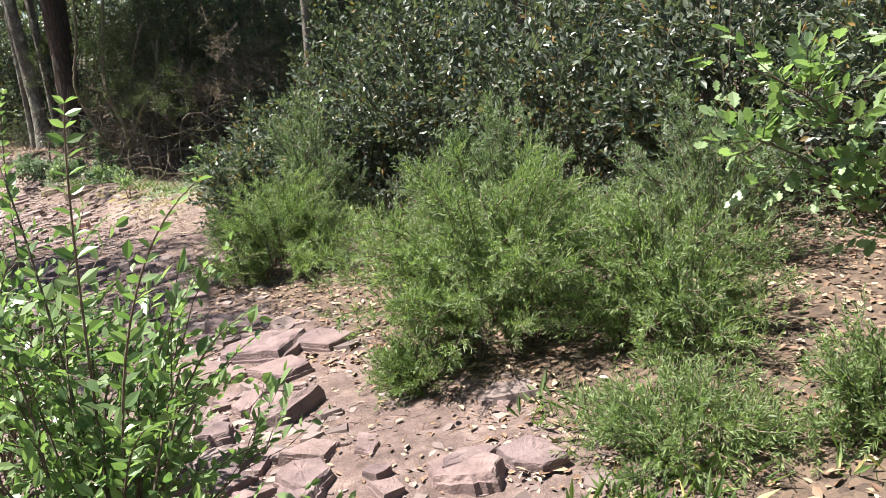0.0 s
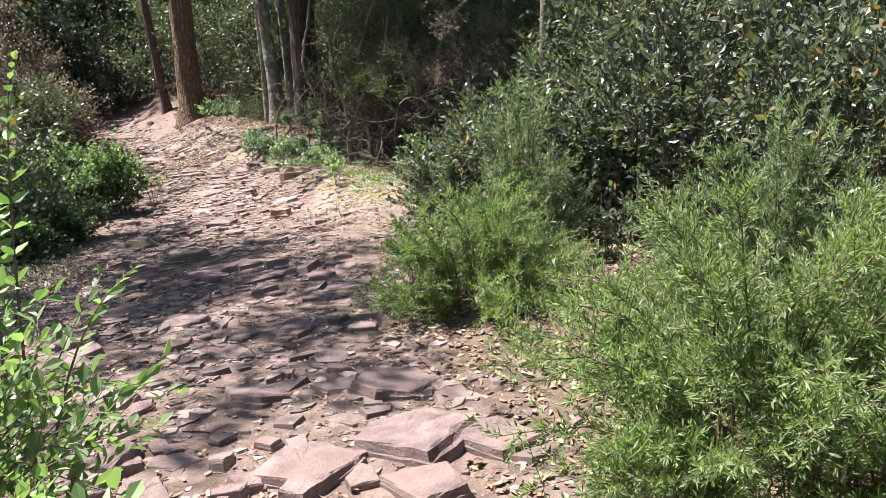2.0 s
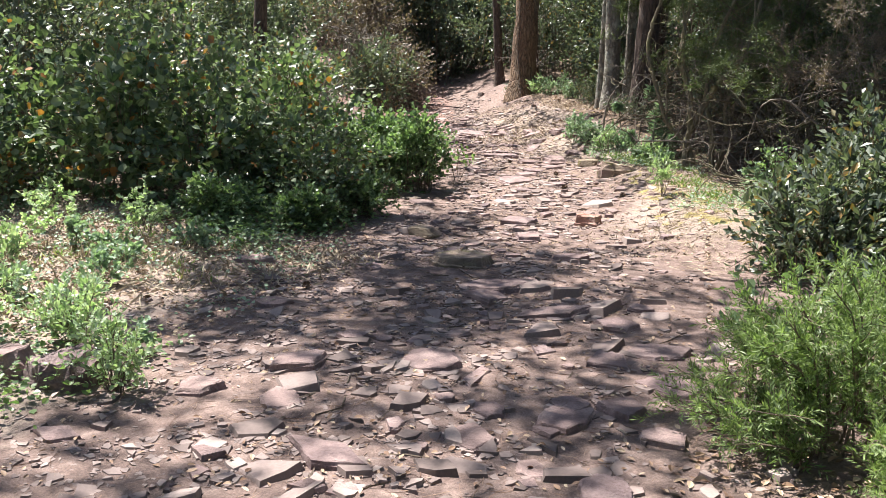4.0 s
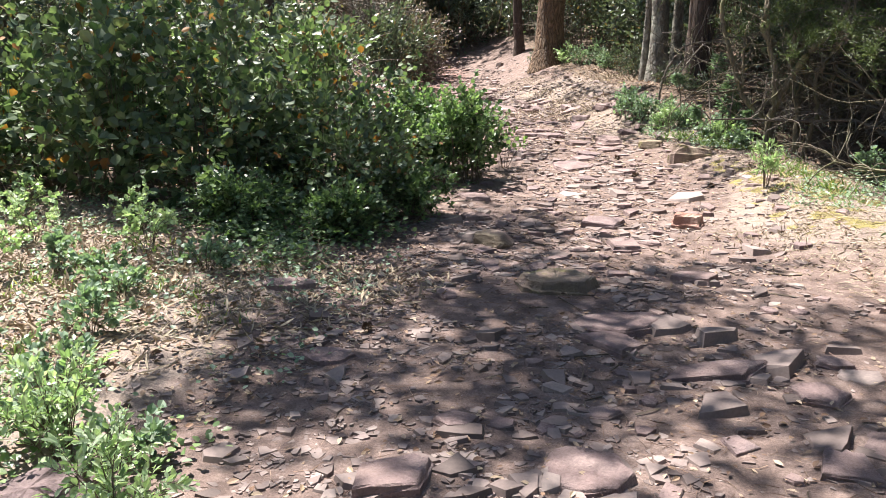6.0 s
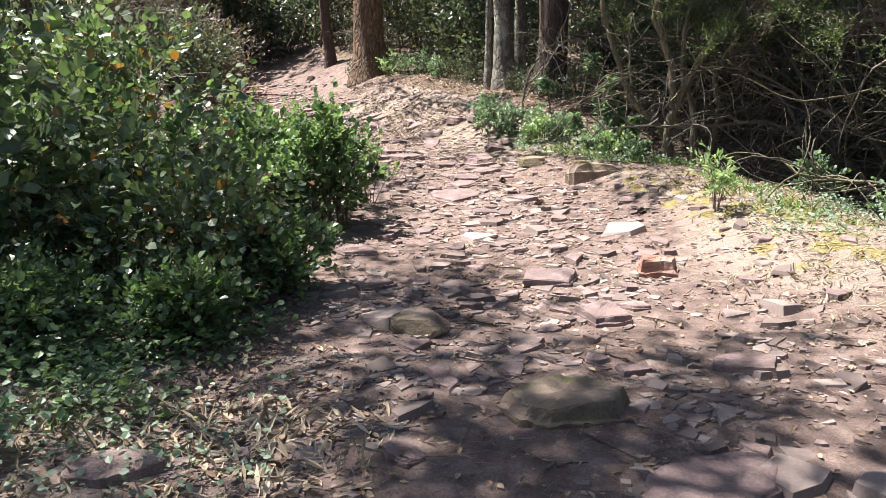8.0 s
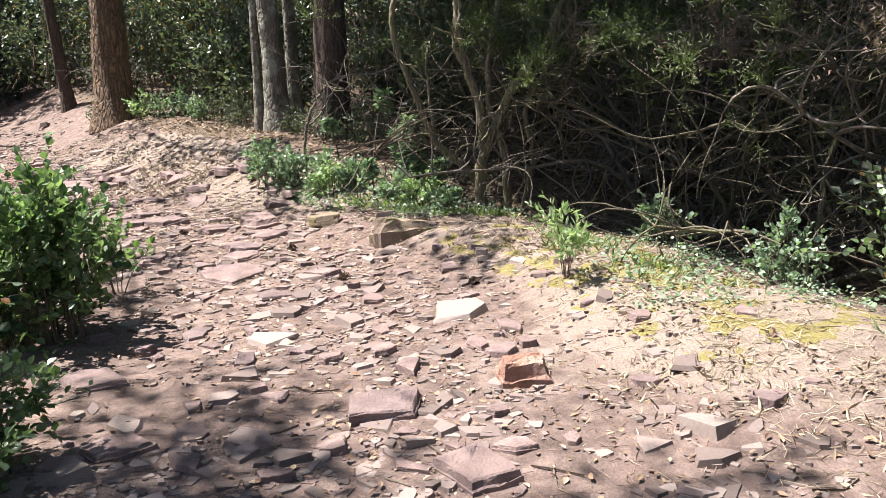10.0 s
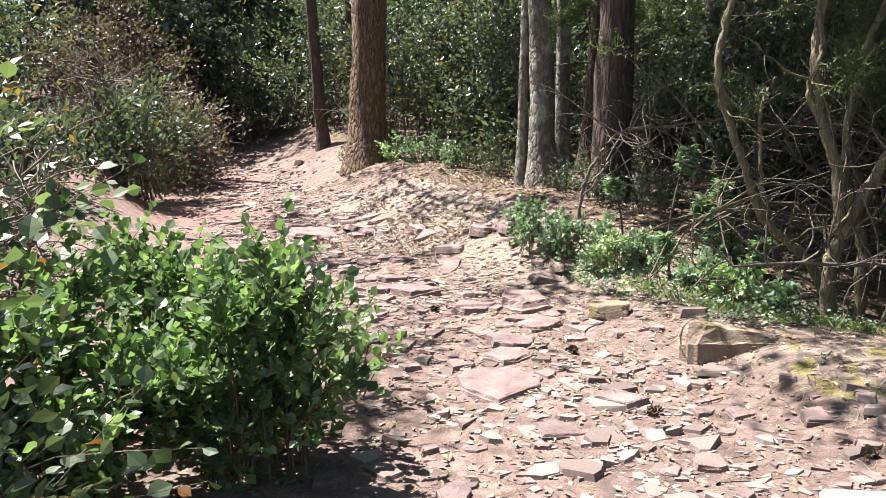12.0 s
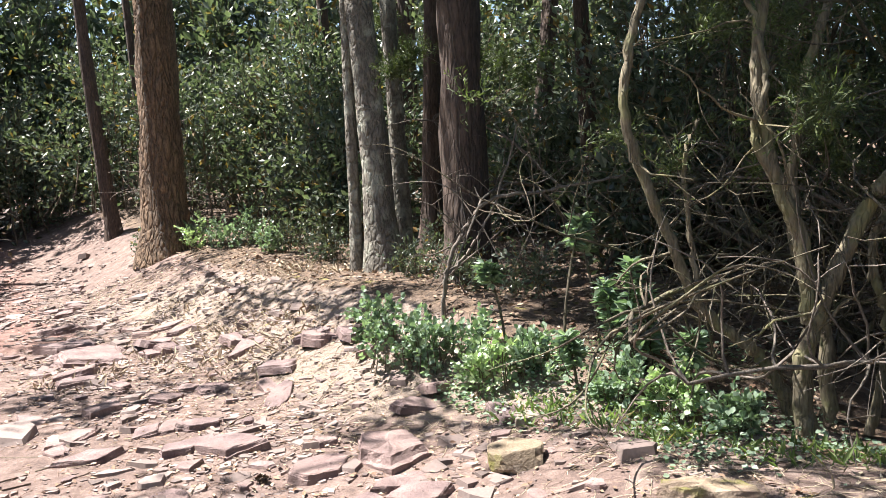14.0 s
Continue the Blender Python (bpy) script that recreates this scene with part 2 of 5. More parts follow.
def tubes(batch, lines, radii, sides=4):
    """lines (N, M, 3), radii (N, M): tapered tubes."""
    lines = np.asarray(lines, float)
    N, M, _ = lines.shape
    tan = np.gradient(lines, axis=1)
    tan = unit(tan)
    ref = np.where(np.abs(tan[..., 2:3]) > 0.8, np.array([1.0, 0.2, 0]), np.array([0, 0, 1.0]))
    a = unit(np.cross(tan, ref))
    b = np.cross(tan, a)
    ang = np.arange(sides) * 2 * np.pi / sides
    ring = lines[:, :, None] + radii[:, :, None, None] * (a[:, :, None] * np.cos(ang)[:, None] + b[:, :, None] * np.sin(ang)[:, None])
    base = (np.arange(N) * M * sides)[:, None, None]
    j, s = np.arange(M - 1)[None, :, None] * sides, np.arange(sides)[None, None]
    s2 = (s + 1) % sides
    f = np.stack([base + j + s, base + j + s2, base + j + sides + s2, base + j + sides + s], -1)
    batch.add(ring.reshape(-1, 3), f.reshape(-1, 4))


LEAF_OVAL = (np.array([(0, 0, 0), (0.2, 0.28, 0.05), (0.24, 0.62, 0.05), (0, 1, -0.06), (-0.24, 0.62, 0.05), (-0.2, 0.28, 0.05), (0, 0.5, -0.02)]),
             np.array([(0, 1, 6), (1, 2, 6), (2, 3, 6), (3, 4, 6), (4, 5, 6), (5, 0, 6)]))
LEAF_ROUND = (LEAF_OVAL[0] * np.array([1.7, 1, 1.2]), LEAF_OVAL[1])
LEAF_DIAMOND = (np.array([(0, 0, 0), (0.27, 0.5, 0.07), (0, 1, -0.04), (-0.27, 0.5, 0.07)]), np.array([(0, 1, 2), (0, 2, 3)]))
LEAF_NEEDLE = (np.array([(0, 0, 0), (0.10, 0.5, 0.03), (0, 1, 0), (-0.10, 0.5, 0.03)]), np.array([(0, 1, 2), (0, 2, 3)]))
LEAF_LANCE = (LEAF_OVAL[0] * np.array([0.62, 1, 1]), LEAF_OVAL[1])
_lobe = [(0, 0.0), (0.10, 0.16), (0.24, 0.26), (0.16, 0.38), (0.32, 0.52), (0.22, 0.63), (0.26, 0.78), (0.12, 0.9), (0, 1.0)]
_lobes = [(x, y, 0.05 * abs(x) * 3) for x, y in _lobe] + [(-x, y, 0.05 * abs(x) * 3) for x, y in _lobe[-2:0:-1]] + [(0, 0.5, -0.02)]
LEAF_OAK = (np.array(_lobes), np.array([(k, (k + 1) % 16, 16) for k in range(16)]))


def leaves(batch, at, way, length, shape, up=0.7):
    """Leaves with their bases at (n, 3), pointing along way, faces turned partly up."""
    v, f = shape
    n = len(at)
    if n == 0:
        return
    y = unit(way)
    z = unit(rng.normal(size=(n, 3)) * (1 - up) + np.array([0, 0, up]))
    x = unit(np.cross(y, z))
    z = np.cross(x, y)
    length = np.broadcast_to(length, n)[:, None, None]
    curl = rng.uniform(0.5, 1.8, (n, 1, 1))
    pts = at[:, None] + length * (x[:, None] * v[None, :, :1] + y[:, None] * v[None, :, 1:2] + z[:, None] * v[None, :, 2:] * curl)
    faces = f[None] + (np.arange(n) * len(v))[:, None, None]
    batch.add(pts.reshape(-1, 3), faces.reshape(-1, 3))


def bezier(p0, p1, p2, m):
    u = np.linspace(0, 1, m)[None, :, None]
    return (1 - u) ** 2 * p0[:, None] + 2 * u * (1 - u) * p1[:, None] + u ** 2 * p2[:, None]


# ---- the lie of the land ----
def trail(y):
    """Middle of the trail."""
    return np.interp(y, [-20, -3, 0, 3, 5.8, 8, 10.5, 12.5, 14.5, 16.5, 19, 22, 26, 40], [1.5, 0.3, -0.2, -0.9, -2.6, -3.7, -4.5, -5.5, -7.1, -8.9, -11.2, -13.4, -16.5, -27])


def smooth01(x, a, b):
    u = np.clip((x - a) / (b - a), 0, 1)
    return u * u * (3 - 2 * u)


def rough_noise(x, y, scale, seed):
    r = np.random.default_rng(seed)
    out = 0
    for k in range(15):
        a, ph = r.uniform(0, 2 * np.pi), r.uniform(0, 6.28)
        fr = scale * r.uniform(0.6, 1.7)
        out = out + np.sin((x * np.cos(a) + y * np.sin(a)) * fr + ph)
    return out / 10


def land(x, y):
    x, y = np.asarray(x, float), np.asarray(y, float)
    d = (x - trail(y)) * 0.85
    z = np.interp(y, [-20, 3, 6, 9, 12, 14.5, 16.5, 19, 22, 28, 60], [0, -0.05, -0.09, -0.10, -0.08, 0.0, 0.05, 0.14, 0.26, 1.2, 3.0])
    z = z + 0.52 * smooth01(d, 0.35, 2.35) * smooth01(y, 14.0, 16.6)
    z = z + 0.9 * smooth01(-d, 1.5, 3.6) * smooth01(y, 14.5, 18) + 0.5 * smooth01(-d, 2.0, 2.5) * smooth01(y, 17, 19)
    z = z + 0.17 * smooth01(d, 0.7, 1.5) * smooth01(y, 9.5, 10.8) * (1 - smooth01(y, 13.6, 15)) * (1 - smooth01(d, 1.8, 3.0))
    z = z - 0.15 * smooth01(d, 2.0, 3.5) * smooth01(y, 9, 11) * (1 - smooth01(y, 16, 20))
    z = z + 0.08 * smooth01(-d, 1.4, 2.6) * (1 - smooth01(y, 9, 12)) + 0.10 * smooth01(d, 1.2, 2.4) * (1 - smooth01(y, 7, 9.5))
    z = z + 0.025 * rough_noise(x, y, 2.2, 3) + 0.012 * rough_noise(x, y, 8, 4)
    far = smooth01(np.hypot(x + 5, y - 10), 25, 60)
    return z + 2.0 * far


def axis(lo, hi, fine_lo, fine_hi, step, grow=1.25):
    mid = np.arange(fine_lo, fine_hi, step)
    out, s, p = [], step, fine_hi
    while p < hi:
        out.append(p)
        s *= grow
        p += s
    left, s, p = [], step, fine_lo - step
    while p > lo:
        left.append(p)
        s *= grow
        p -= s
    return np.array(left[::-1] + list(mid) + out)


def build_ground():
    gx, gy = axis(-400, 400, -13, 4, 0.085), axis(-400, 400, -0.5, 22, 0.085)
    X, Y = np.meshgrid(gx, gy)
    d = (X - trail(Y)) * 0.85
    Z = land(X, Y)
    on_path = (1 - smooth01(np.abs(d), 1.2, 1.9))
    fine = (0.013 * rough_noise(X, Y, 23, 5) + 0.009 * rough_noise(X, Y, 41, 6)) * (1 - 0.6 * smooth01(Y, 14, 15.5))
    Z = Z + fine * (0.5 + 0.8 * on_path)
    nx, ny = len(gx), len(gy)
    i = (np.arange(ny - 1)[:, None] * nx + np.arange(nx - 1)[None]).ravel()
    b = Batch()
    b.add(np.stack([X, Y, Z], -1).reshape(-1, 3), np.stack([i, i + 1, i + nx + 1, i + nx], -1))
    ob = part("ground", b, M_GROUND, smooth=True)
    tagged(ob, "red-brown stony trail earth with moss, dry grass and leaf litter", "ground", kind="structure")
    masks = {
        "moss": 0.52 * smooth01(d, 0.75, 1.15) * (1 - smooth01(d, 1.9, 2.6)) * smooth01(Y, 9.8, 10.6) * (1 - smooth01(Y, 13.0, 14.5)) + 0.40 * smooth01(d, 0.5, 1.1) * smooth01(Y, 14.5, 15.5) * (1 - smooth01(Y, 18, 20)),
        # first term paints the sunny spot by the red rock; the rest is dry ground
        "dry_and_sunspot": 0.42 * np.exp(-((X + 3.8) ** 2 + (Y - 10.9) ** 2) / 0.9) + 0.62 * smooth01(d, 0.3, 1.0) * smooth01(Y, 14, 15.4) * (1 - smooth01(Y, 18.5, 20)) * (1 - smooth01(d, 1.8, 2.4)) + 0.75 * smooth01(-d, 1.4, 2.1) * (1 - smooth01(Y, 8, 9)) * smooth01(Y, 3.5, 5) + 0.45 * smooth01(d, 0.8, 1.2) * smooth01(Y, 9.5, 10.5) * (1 - smooth01(Y, 13, 15)) * (1 - smooth01(d, 1.9, 2.5)),
        "litter": 0.75 * smooth01(-d, 2.4, 3.6) * (1 - smooth01(Y, 4.2, 5.4)) + 0.75 * smooth01(-d, 4.6, 6.0) * smooth01(Y, 4.2, 5.4) * (1 - smooth01(Y, 8, 9)) + 0.75 * np.maximum(smooth01(d, 2.0, 2.9), smooth01(d, 1.7, 2.3) * smooth01(Y, 14.2, 15.2)) + 0.6 * smooth01(d, 1.7, 2.3) * smooth01(Y, 16.2, 17.5) * (1 - smooth01(d, 2.2, 2.9)) + 0.12 * smooth01(d, 0.4, 1.0) * smooth01(Y, 15, 16.5) * (1 - smooth01(d, 1.3, 1.9)) + 0.6 * smooth01(d, 1.0, 1.5) * (1 - smooth01(Y, 6, 7)) * (1 - smooth01(d, 2.2, 2.9)) + 0.75 * smooth01(-d, 3.4, 5.0) * smooth01(Y, 14, 17) + 0.7 * smooth01(-d, 2.4, 3.6) * smooth01(Y, 8, 9) * (1 - smooth01(Y, 14, 17)),
        "red": 0.7 * smooth01(Y, 15.5, 18.5) * (1 - smooth01(d, -0.2, 0.6)),
    }
    for name, val in masks.items():
        a = ob.data.attributes.new(name, "FLOAT", "POINT")
        a.data.foreach_set("value", val.astype(np.float32).ravel())
    return ob


ground = build_ground()


# ---- plants ----
def shrub(name, label, category, x, y, radius, height, stems, twigs, per, leaf, shape, leaf_mat, stem_mat=None, upright=0.5, spread=0.9, twig_len=0.22, up=0.6, inner=0.35, thick=0.007, group="", base=0.15, z0=None, droop=0.0, splay=0.75, dome=0.62, twiggy=1.0):
    stem_mat = stem_mat or M_TWIG
    z = float(land(x, y)) if z0 is None else z0
    ob = thing(name, (x, y, z), label, category, group)
    a = rng.uniform(0, 2 * np.pi, stems)
    rho = np.sqrt(rng.uniform(0.02, 1, stems)) * spread
    p0 = np.stack([np.cos(a) * rho * radius * base, np.sin(a) * rho * radius * base, np.full(stems, -0.03)], -1)
    tip = np.stack([np.cos(a) * rho * radius, np.sin(a) * rho * radius, height * (1 - dome * rho ** 2) * rng.uniform(0.72, 1.05, stems)], -1)
    ctl = tip * np.array([0.3, 0.3, 0.75]) + rng.normal(size=(stems, 3)) * 0.06 * radius
    tip[:, 2] -= droop * rho * height
    line = bezier(p0, ctl, tip, 7) + rng.normal(size=(stems, 7, 3)) * 0.012 * radius * np.linspace(0, 1, 7)[None, :, None]
    wood = Batch()
    tubes(wood, line, thick * np.linspace(1, 0.35, 7)[None] * rng.uniform(0.7, 1.3, (stems, 1)), 4)
    k = rng.integers(0, stems, twigs)
    u = rng.uniform(inner, 1.0, twigs) ** 0.8 * 5.99
    i = u.astype(int)
    fr = (u - i)[:, None]
    start = line[k, i] * (1 - fr) + line[k, i + 1] * fr
    tang = unit(line[k, i + 1] - line[k, i])
    out = unit(start * np.array([1, 1, 0.25]) + 1e-6)
    way = unit(tang * 0.5 + rng.normal(size=(twigs, 3)) * splay + out * 0.35 + np.array([0, 0, upright]))
    ln = twig_len * rng.uniform(0.5, 1.3, twigs)[:, None]
    end = start + way * ln
    mid = start + way * ln * 0.5 + rng.normal(size=(twigs, 3)) * 0.08 * ln
    few = int(twigs * twiggy)
    tw = bezier(start[:few], mid[:few], end[:few], 3)
    tw[:, :, 2] = np.maximum(tw[:, :, 2], 0.01)
    if few:
        tubes(wood, tw, thick * 0.38 * np.linspace(1, 0.4, 3)[None].repeat(few, 0), 3)
    part("branch_frame", wood, stem_mat, ob)
    w = np.tile(np.linspace(0.12, 1.0, per), twigs)
    kk = np.repeat(np.arange(twigs), per)
    at = start[kk] * (1 - w)[:, None] + end[kk] * w[:, None]
    at[:, 2] = np.maximum(at[:, 2], 0.01)
    spin = unit(np.cross(way[kk], rng.normal(size=(len(kk), 3))))
    dirs = unit(way[kk] * (0.55 + 0.5 * w[:, None]) + spin * 0.85 + np.array([0, 0, 0.12]))
    fol = Batch()
    leaves(fol, at, dirs, leaf * rng.uniform(0.6, 1.2, len(kk)), shape, up)
    part("foliage", fol, leaf_mat, ob, kind="stuff")
    return ob


def needle_bush(x, y, r, h, label, n=420, mat=None, **k):
    return shrub("needle_leaved_shrub", label, "shrub", x, y, r, h, int(70 * r + 24), int(n * 1.4), 19, 0.036, LEAF_NEEDLE, mat or M_ROSE, upright=0.35, twig_len=0.13, up=0.55, inner=0.08, thick=0.006, group="needle-leaved shrubs", splay=0.75, base=0.5, spread=1.0, twiggy=0.4, **{"dome": 0.86, **k})


def trunk_line(p, top, bend, m=12):
    u = np.linspace(0, 1, m)[:, None]
    line = np.array(p)[None] * (1 - u) + np.array(top)[None] * u
    return line + np.array(bend)[None] * np.sin(u * np.pi)


def tree(name, label, x, y, r, height, lean=(0, 0), bend=(0, 0, 0), mat=None, crowns=(), clump=0.5, leaf=0.11, density=900, sides=14, limb=0.045, z0=None, group="forest trees", flare=0.6):
    """crowns: (x, y, z, radius, flatness) from the foot."""
    z = float(land(x, y)) - 0.16 if z0 is None else z0
    ob = thing(name, (x, y, z), label, "tree", group)
    m = 22
    line = trunk_line((0, 0, 0), (lean[0], lean[1], height), bend, m)
    u = np.linspace(0, 1, m)
    rad = r * (1 - 0.45 * u) * (1 + flare * np.exp(-u * height / 0.26))
    ang = np.arange(sides) * 2 * np.pi / sides
    ring = line[:, None] + np.stack([np.cos(ang)[None] * rad[:, None], np.sin(ang)[None] * rad[:, None], np.zeros((m, sides))], -1)
    wob = 1 + 0.07 * rng.normal(size=(m, sides, 1))
    ring = line[:, None] + (ring - line[:, None]) * wob
    i, s = np.arange(m - 1)[:, None] * sides, np.arange(sides)[None]
    b = Batch()
    b.add(ring.reshape(-1, 3), np.stack([i + s, i + (s + 1) % sides, i + sides + (s + 1) % sides, i + sides + s], -1).reshape(-1, 4))
    part("trunk", b, mat or M_DARKBARK, ob, smooth=True)
    if crowns:
        limbs, fol = Batch(), Batch()
        joined, left = [(line[int(m * 0.7)], 1.0)], list(crowns)
        while left:
            gap, pick, (t0, size) = min(((np.linalg.norm(np.array(q[:3]) - p[0]), n, p) for n, q in enumerate(left) for p in joined), key=lambda g: g[0])
            cx, cy, cz, cr, flat = left.pop(pick)
            c = np.array((cx, cy, cz))
            joined.append((c, size * 0.82))
            sway = (t0 + c) / 2 + np.array((0, 0, 0.12 * gap)) + rng.normal(size=3) * 0.1 * gap
            tubes(limbs, bezier(t0[None], sway[None], c[None], 8), limb * size * np.linspace(1, 0.8, 8)[None], 6)
            n = max(4, int(density * cr * cr * 0.012))
            cen = rng.normal(size=(n, 3))
            cen = unit(cen) * rng.uniform(0.15, 1, (n, 1)) ** 0.6 * cr * np.array([1, 1, flat]) + c
            tubes(limbs, bezier(np.repeat(c[None], n, 0), (cen + c) / 2 + rng.normal(size=(n, 3)) * 0.12, cen, 4), 0.012 * np.linspace(1, 0.4, 4)[None].repeat(n, 0), 3)
            per = int(60)
            at = np.repeat(cen, per, 0) + rng.normal(size=(n * per, 3)) * clump * 0.42 * np.array([1, 1, 0.6])
            leaves(fol, at, rng.normal(size=(n * per, 3)), leaf * rng.uniform(0.6, 1.3, n * per), LEAF_DIAMOND, 0.45)
        part("bough_frame", limbs, mat or M_DARKBARK, ob)
        part("crown", fol, M_CANOPY, ob, kind="stuff")
    return ob


# ---- stones ----
def slab_mesh(seed, sides, fine, name="stone", batter=0.0):
    """A split slab, about 1 by 1, flat top at 1, foot below 0, with chipped edges."""
    r = np.random.default_rng(seed)
    a = (np.arange(sides) + r.uniform(-0.34, 0.34, sides)) * 2 * np.pi / sides
    rad = r.uniform(0.40, 0.60, sides)
    corner = np.stack([np.cos(a) * rad, np.sin(a) * rad], -1)
    u = np.arange(fine) / fine
    nxt = np.roll(corner, -1, 0)
    ring = (corner[:, None] * (1 - u)[None, :, None] + nxt[:, None] * u[None, :, None]).reshape(-1, 2)
    k = len(ring)
    ring = ring * (1 + r.normal(size=(k, 1)) * 0.028)
    lean, step = r.uniform(-0.02, 0.14, sides) + batter * r.uniform(0.2, 1.6, sides), r.uniform(0.3, 0.7, sides)
    lean = (lean[:, None] * (1 - u) + np.roll(lean, -1)[:, None] * u).reshape(-1, 1)
    step = (step[:, None] * (1 - u) + np.roll(step, -1)[:, None] * u).ravel()
    tilt = r.normal(size=2) * (0.10 + 0.9 * batter)
    rings = [(ring * (1 + lean + 0.05), np.full(k, -0.9)), (ring * (1 + lean), step - 0.08 + r.normal(size=k) * 0.05), (ring * (1 + lean * 0.35), step + r.normal(size=k) * 0.05),
             (ring * 0.985, 0.86 + r.normal(size=k) * 0.06), (ring * (0.93 + r.normal(size=(k, 1)) * 0.02), 0.98 + r.normal(size=k) * 0.03), (ring * 0.5, 1.0 + r.normal(size=k) * 0.035)]
    v = [np.concatenate([p, (z + np.where(z > 0.5, p @ tilt, 0))[:, None]], 1) for p, z in rings] + [np.array([[0, 0, 1.02]])]
    j = np.arange(k)
    j2 = (j + 1) % k
    b = Batch()
    b.add(np.concatenate(v), np.concatenate([np.stack([j, j2, j2 + k, j + k], -1) + n * k for n in range(5)]))
    b.f[3].append(np.stack([j + 5 * k, j2 + 5 * k, np.full(k, 6 * k)], -1))
    return b.mesh(name)


STONES = [slab_mesh(k + 10, 4 + k % 4, 4) for k in range(24)]
SMALL_STONES = [slab_mesh(k + 60, 4 + k % 3, 2) for k in range(20)]
for me in STONES + SMALL_STONES:
    me.materials.append(M_STONE)
placed = []


def stone(x, y, w, d, turn=0, h=0.0, tip=(0, 0), kind=None, mesh=None):
    """A slab lying in the trail: place, width, depth, turn in degrees, height."""
    k = len(placed)
    h = h or (min(0.05, 0.07 * min(w, d) + 0.016) if w > 0.18 else 0.10 * w + 0.008) * rng.uniform(0.6, 1.3)
    ob = new("stone", mesh or (STONES[k % len(STONES)] if max(w, d) > 0.2 else SMALL_STONES[k % len(SMALL_STONES)]))
    ob.parent = ground
    ob.matrix_basis = pose(x, y, float(land(x, y)) - h * 0.15, tip[0] + rng.normal() * 3, tip[1] + rng.normal() * 3, turn + rng.normal() * 12) @ Matrix.Diagonal((w * 0.98, d * 0.85, h * 1.15, 1))
    placed.append((x, y, 0.42 * max(w, d)))
    return ob


def boulder_mesh(seed, cuts, name):
    """A broken rock: a ball cut flat by planes, about 1 across, foot near 0."""
    r = np.random.default_rng(seed)
    bm = bmesh.new()
    bmesh.ops.create_icosphere(bm, subdivisions=3, radius=0.62)
    for v in bm.verts:
        v.co += v.normal * (noise.noise(v.co * 3.1 + Vector((seed, 0, 0))) * 0.07)
    planes = [((0, 0, 1), 0.38), ((0, 0, -1), 0.42)]
    for k in range(cuts):
        a = (k + r.uniform(-0.3, 0.3)) * 2 * math.pi / cuts
        planes.append(((math.cos(a), math.sin(a), r.uniform(-0.25, 0.55)), r.uniform(0.38, 0.52)))
    for way, dist in planes:
        way = Vector(way).normalized()
        for v in bm.verts:
            over = v.co.dot(way) - dist
            if over > 0:
                v.co -= way * over * 0.97
    for v in bm.verts:
        v.co += Vector((noise.noise(v.co * 9), noise.noise(v.co * 9 + Vector((7, 0, 0))), noise.noise(v.co * 9 + Vector((0, 7, 0))))) * 0.012
        v.co.z = (v.co.z + 0.4) / 0.78
    me = bpy.data.meshes.new(name)
    bm.to_mesh(me)
    bm.free()
    me.polygons.foreach_set("use_smooth", np.zeros(len(me.polygons), bool))
    return me


def rock(name, label, x, y, w, d, h, turn, mat, seed, corners=8):
    me = boulder_mesh(seed, corners, name) if "round" in label else slab_mesh(seed, corners, 5, name, 0.22 if h > 0.09 else 0.06)
    me.materials.append(mat)
    ob = new(name, me)
    ob.matrix_basis = pose(x, y, float(land(x, y)) - h * 0.2, rng.normal() * 2, rng.normal() * 2, turn) @ Matrix.Diagonal((w, d, h, 1))
    placed.append((x, y, 0.45 * max(w, d)))
    return tagged(ob, label, "rock")


# ---- shrubs beside the start of the trail ----
needle_bush(-0.98, 6.75, 0.85, 0.84, "olive-green needle-leaved shrub at the trail's edge", 2000, M_ROSE)
needle_bush(0.46, 4.4, 1.15, 1.06, "bright green rounded needle-leaved shrub beside the stones", 2900, M_ROSE, dome=0.7)
needle_bush(1.3, 3.75, 0.75, 0.75, "bright green needle-leaved shrub among dead leaves", 1200, M_ROSE)
needle_bush(0.72, 5.7, 0.9, 1.25, "tall grey-green needle-leaved shrub behind the others", 1700, M_ROSE_DARK)
needle_bush(2.0, 4.9, 0.85, 1.1, "grey-green needle-leaved shrub under oak leaves", 1000, M_ROSE_DARK)
needle_bush(-0.08, 3.75, 0.26, 0.26, "small pale green needle-leaved plant between stones", 220, M_ROSE)
needle_bush(0.98, 2.7, 0.52, 0.28, "low green needle-leaved shrub on dry ground", 480, M_ROSE)
needle_bush(1.65, 2.45, 0.4, 0.42, "low bright green needle-leaved shrub in the sun", 360, M_ROSE)
needle_bush(-0.75, 7.7, 0.55, 1.5, "slender dark feathery heath shrub", 1000, M_ROSE_DARK)
for x, y, r, h, n in ((-1.95, 2.85, 0.78, 1.35, 360), (-1.02, 1.85, 0.6, 1.36, 430)):
    shrub("leafy_shrub", "young evergreen shrub with arching shoots of bright leaves", "shrub", x, y, r, h, 30, n, 9, 0.055, LEAF_OVAL, M_YOUNG, upright=0.1, twig_len=0.3, up=0.6, inner=0.1, spread=1.0, thick=0.006, splay=0.75, base=0.4, group="leafy shrubs")
shrub("oak_sapling", "oak sapling with broad lobed light green leaves", "tree", 2.4, 3.1, 1.12, 2.05, 13, 440, 7, 0.082, LEAF_OAK, M_OAK, upright=0.05, twig_len=0.28, up=0.7, inner=0.28, thick=0.009, base=0.05)
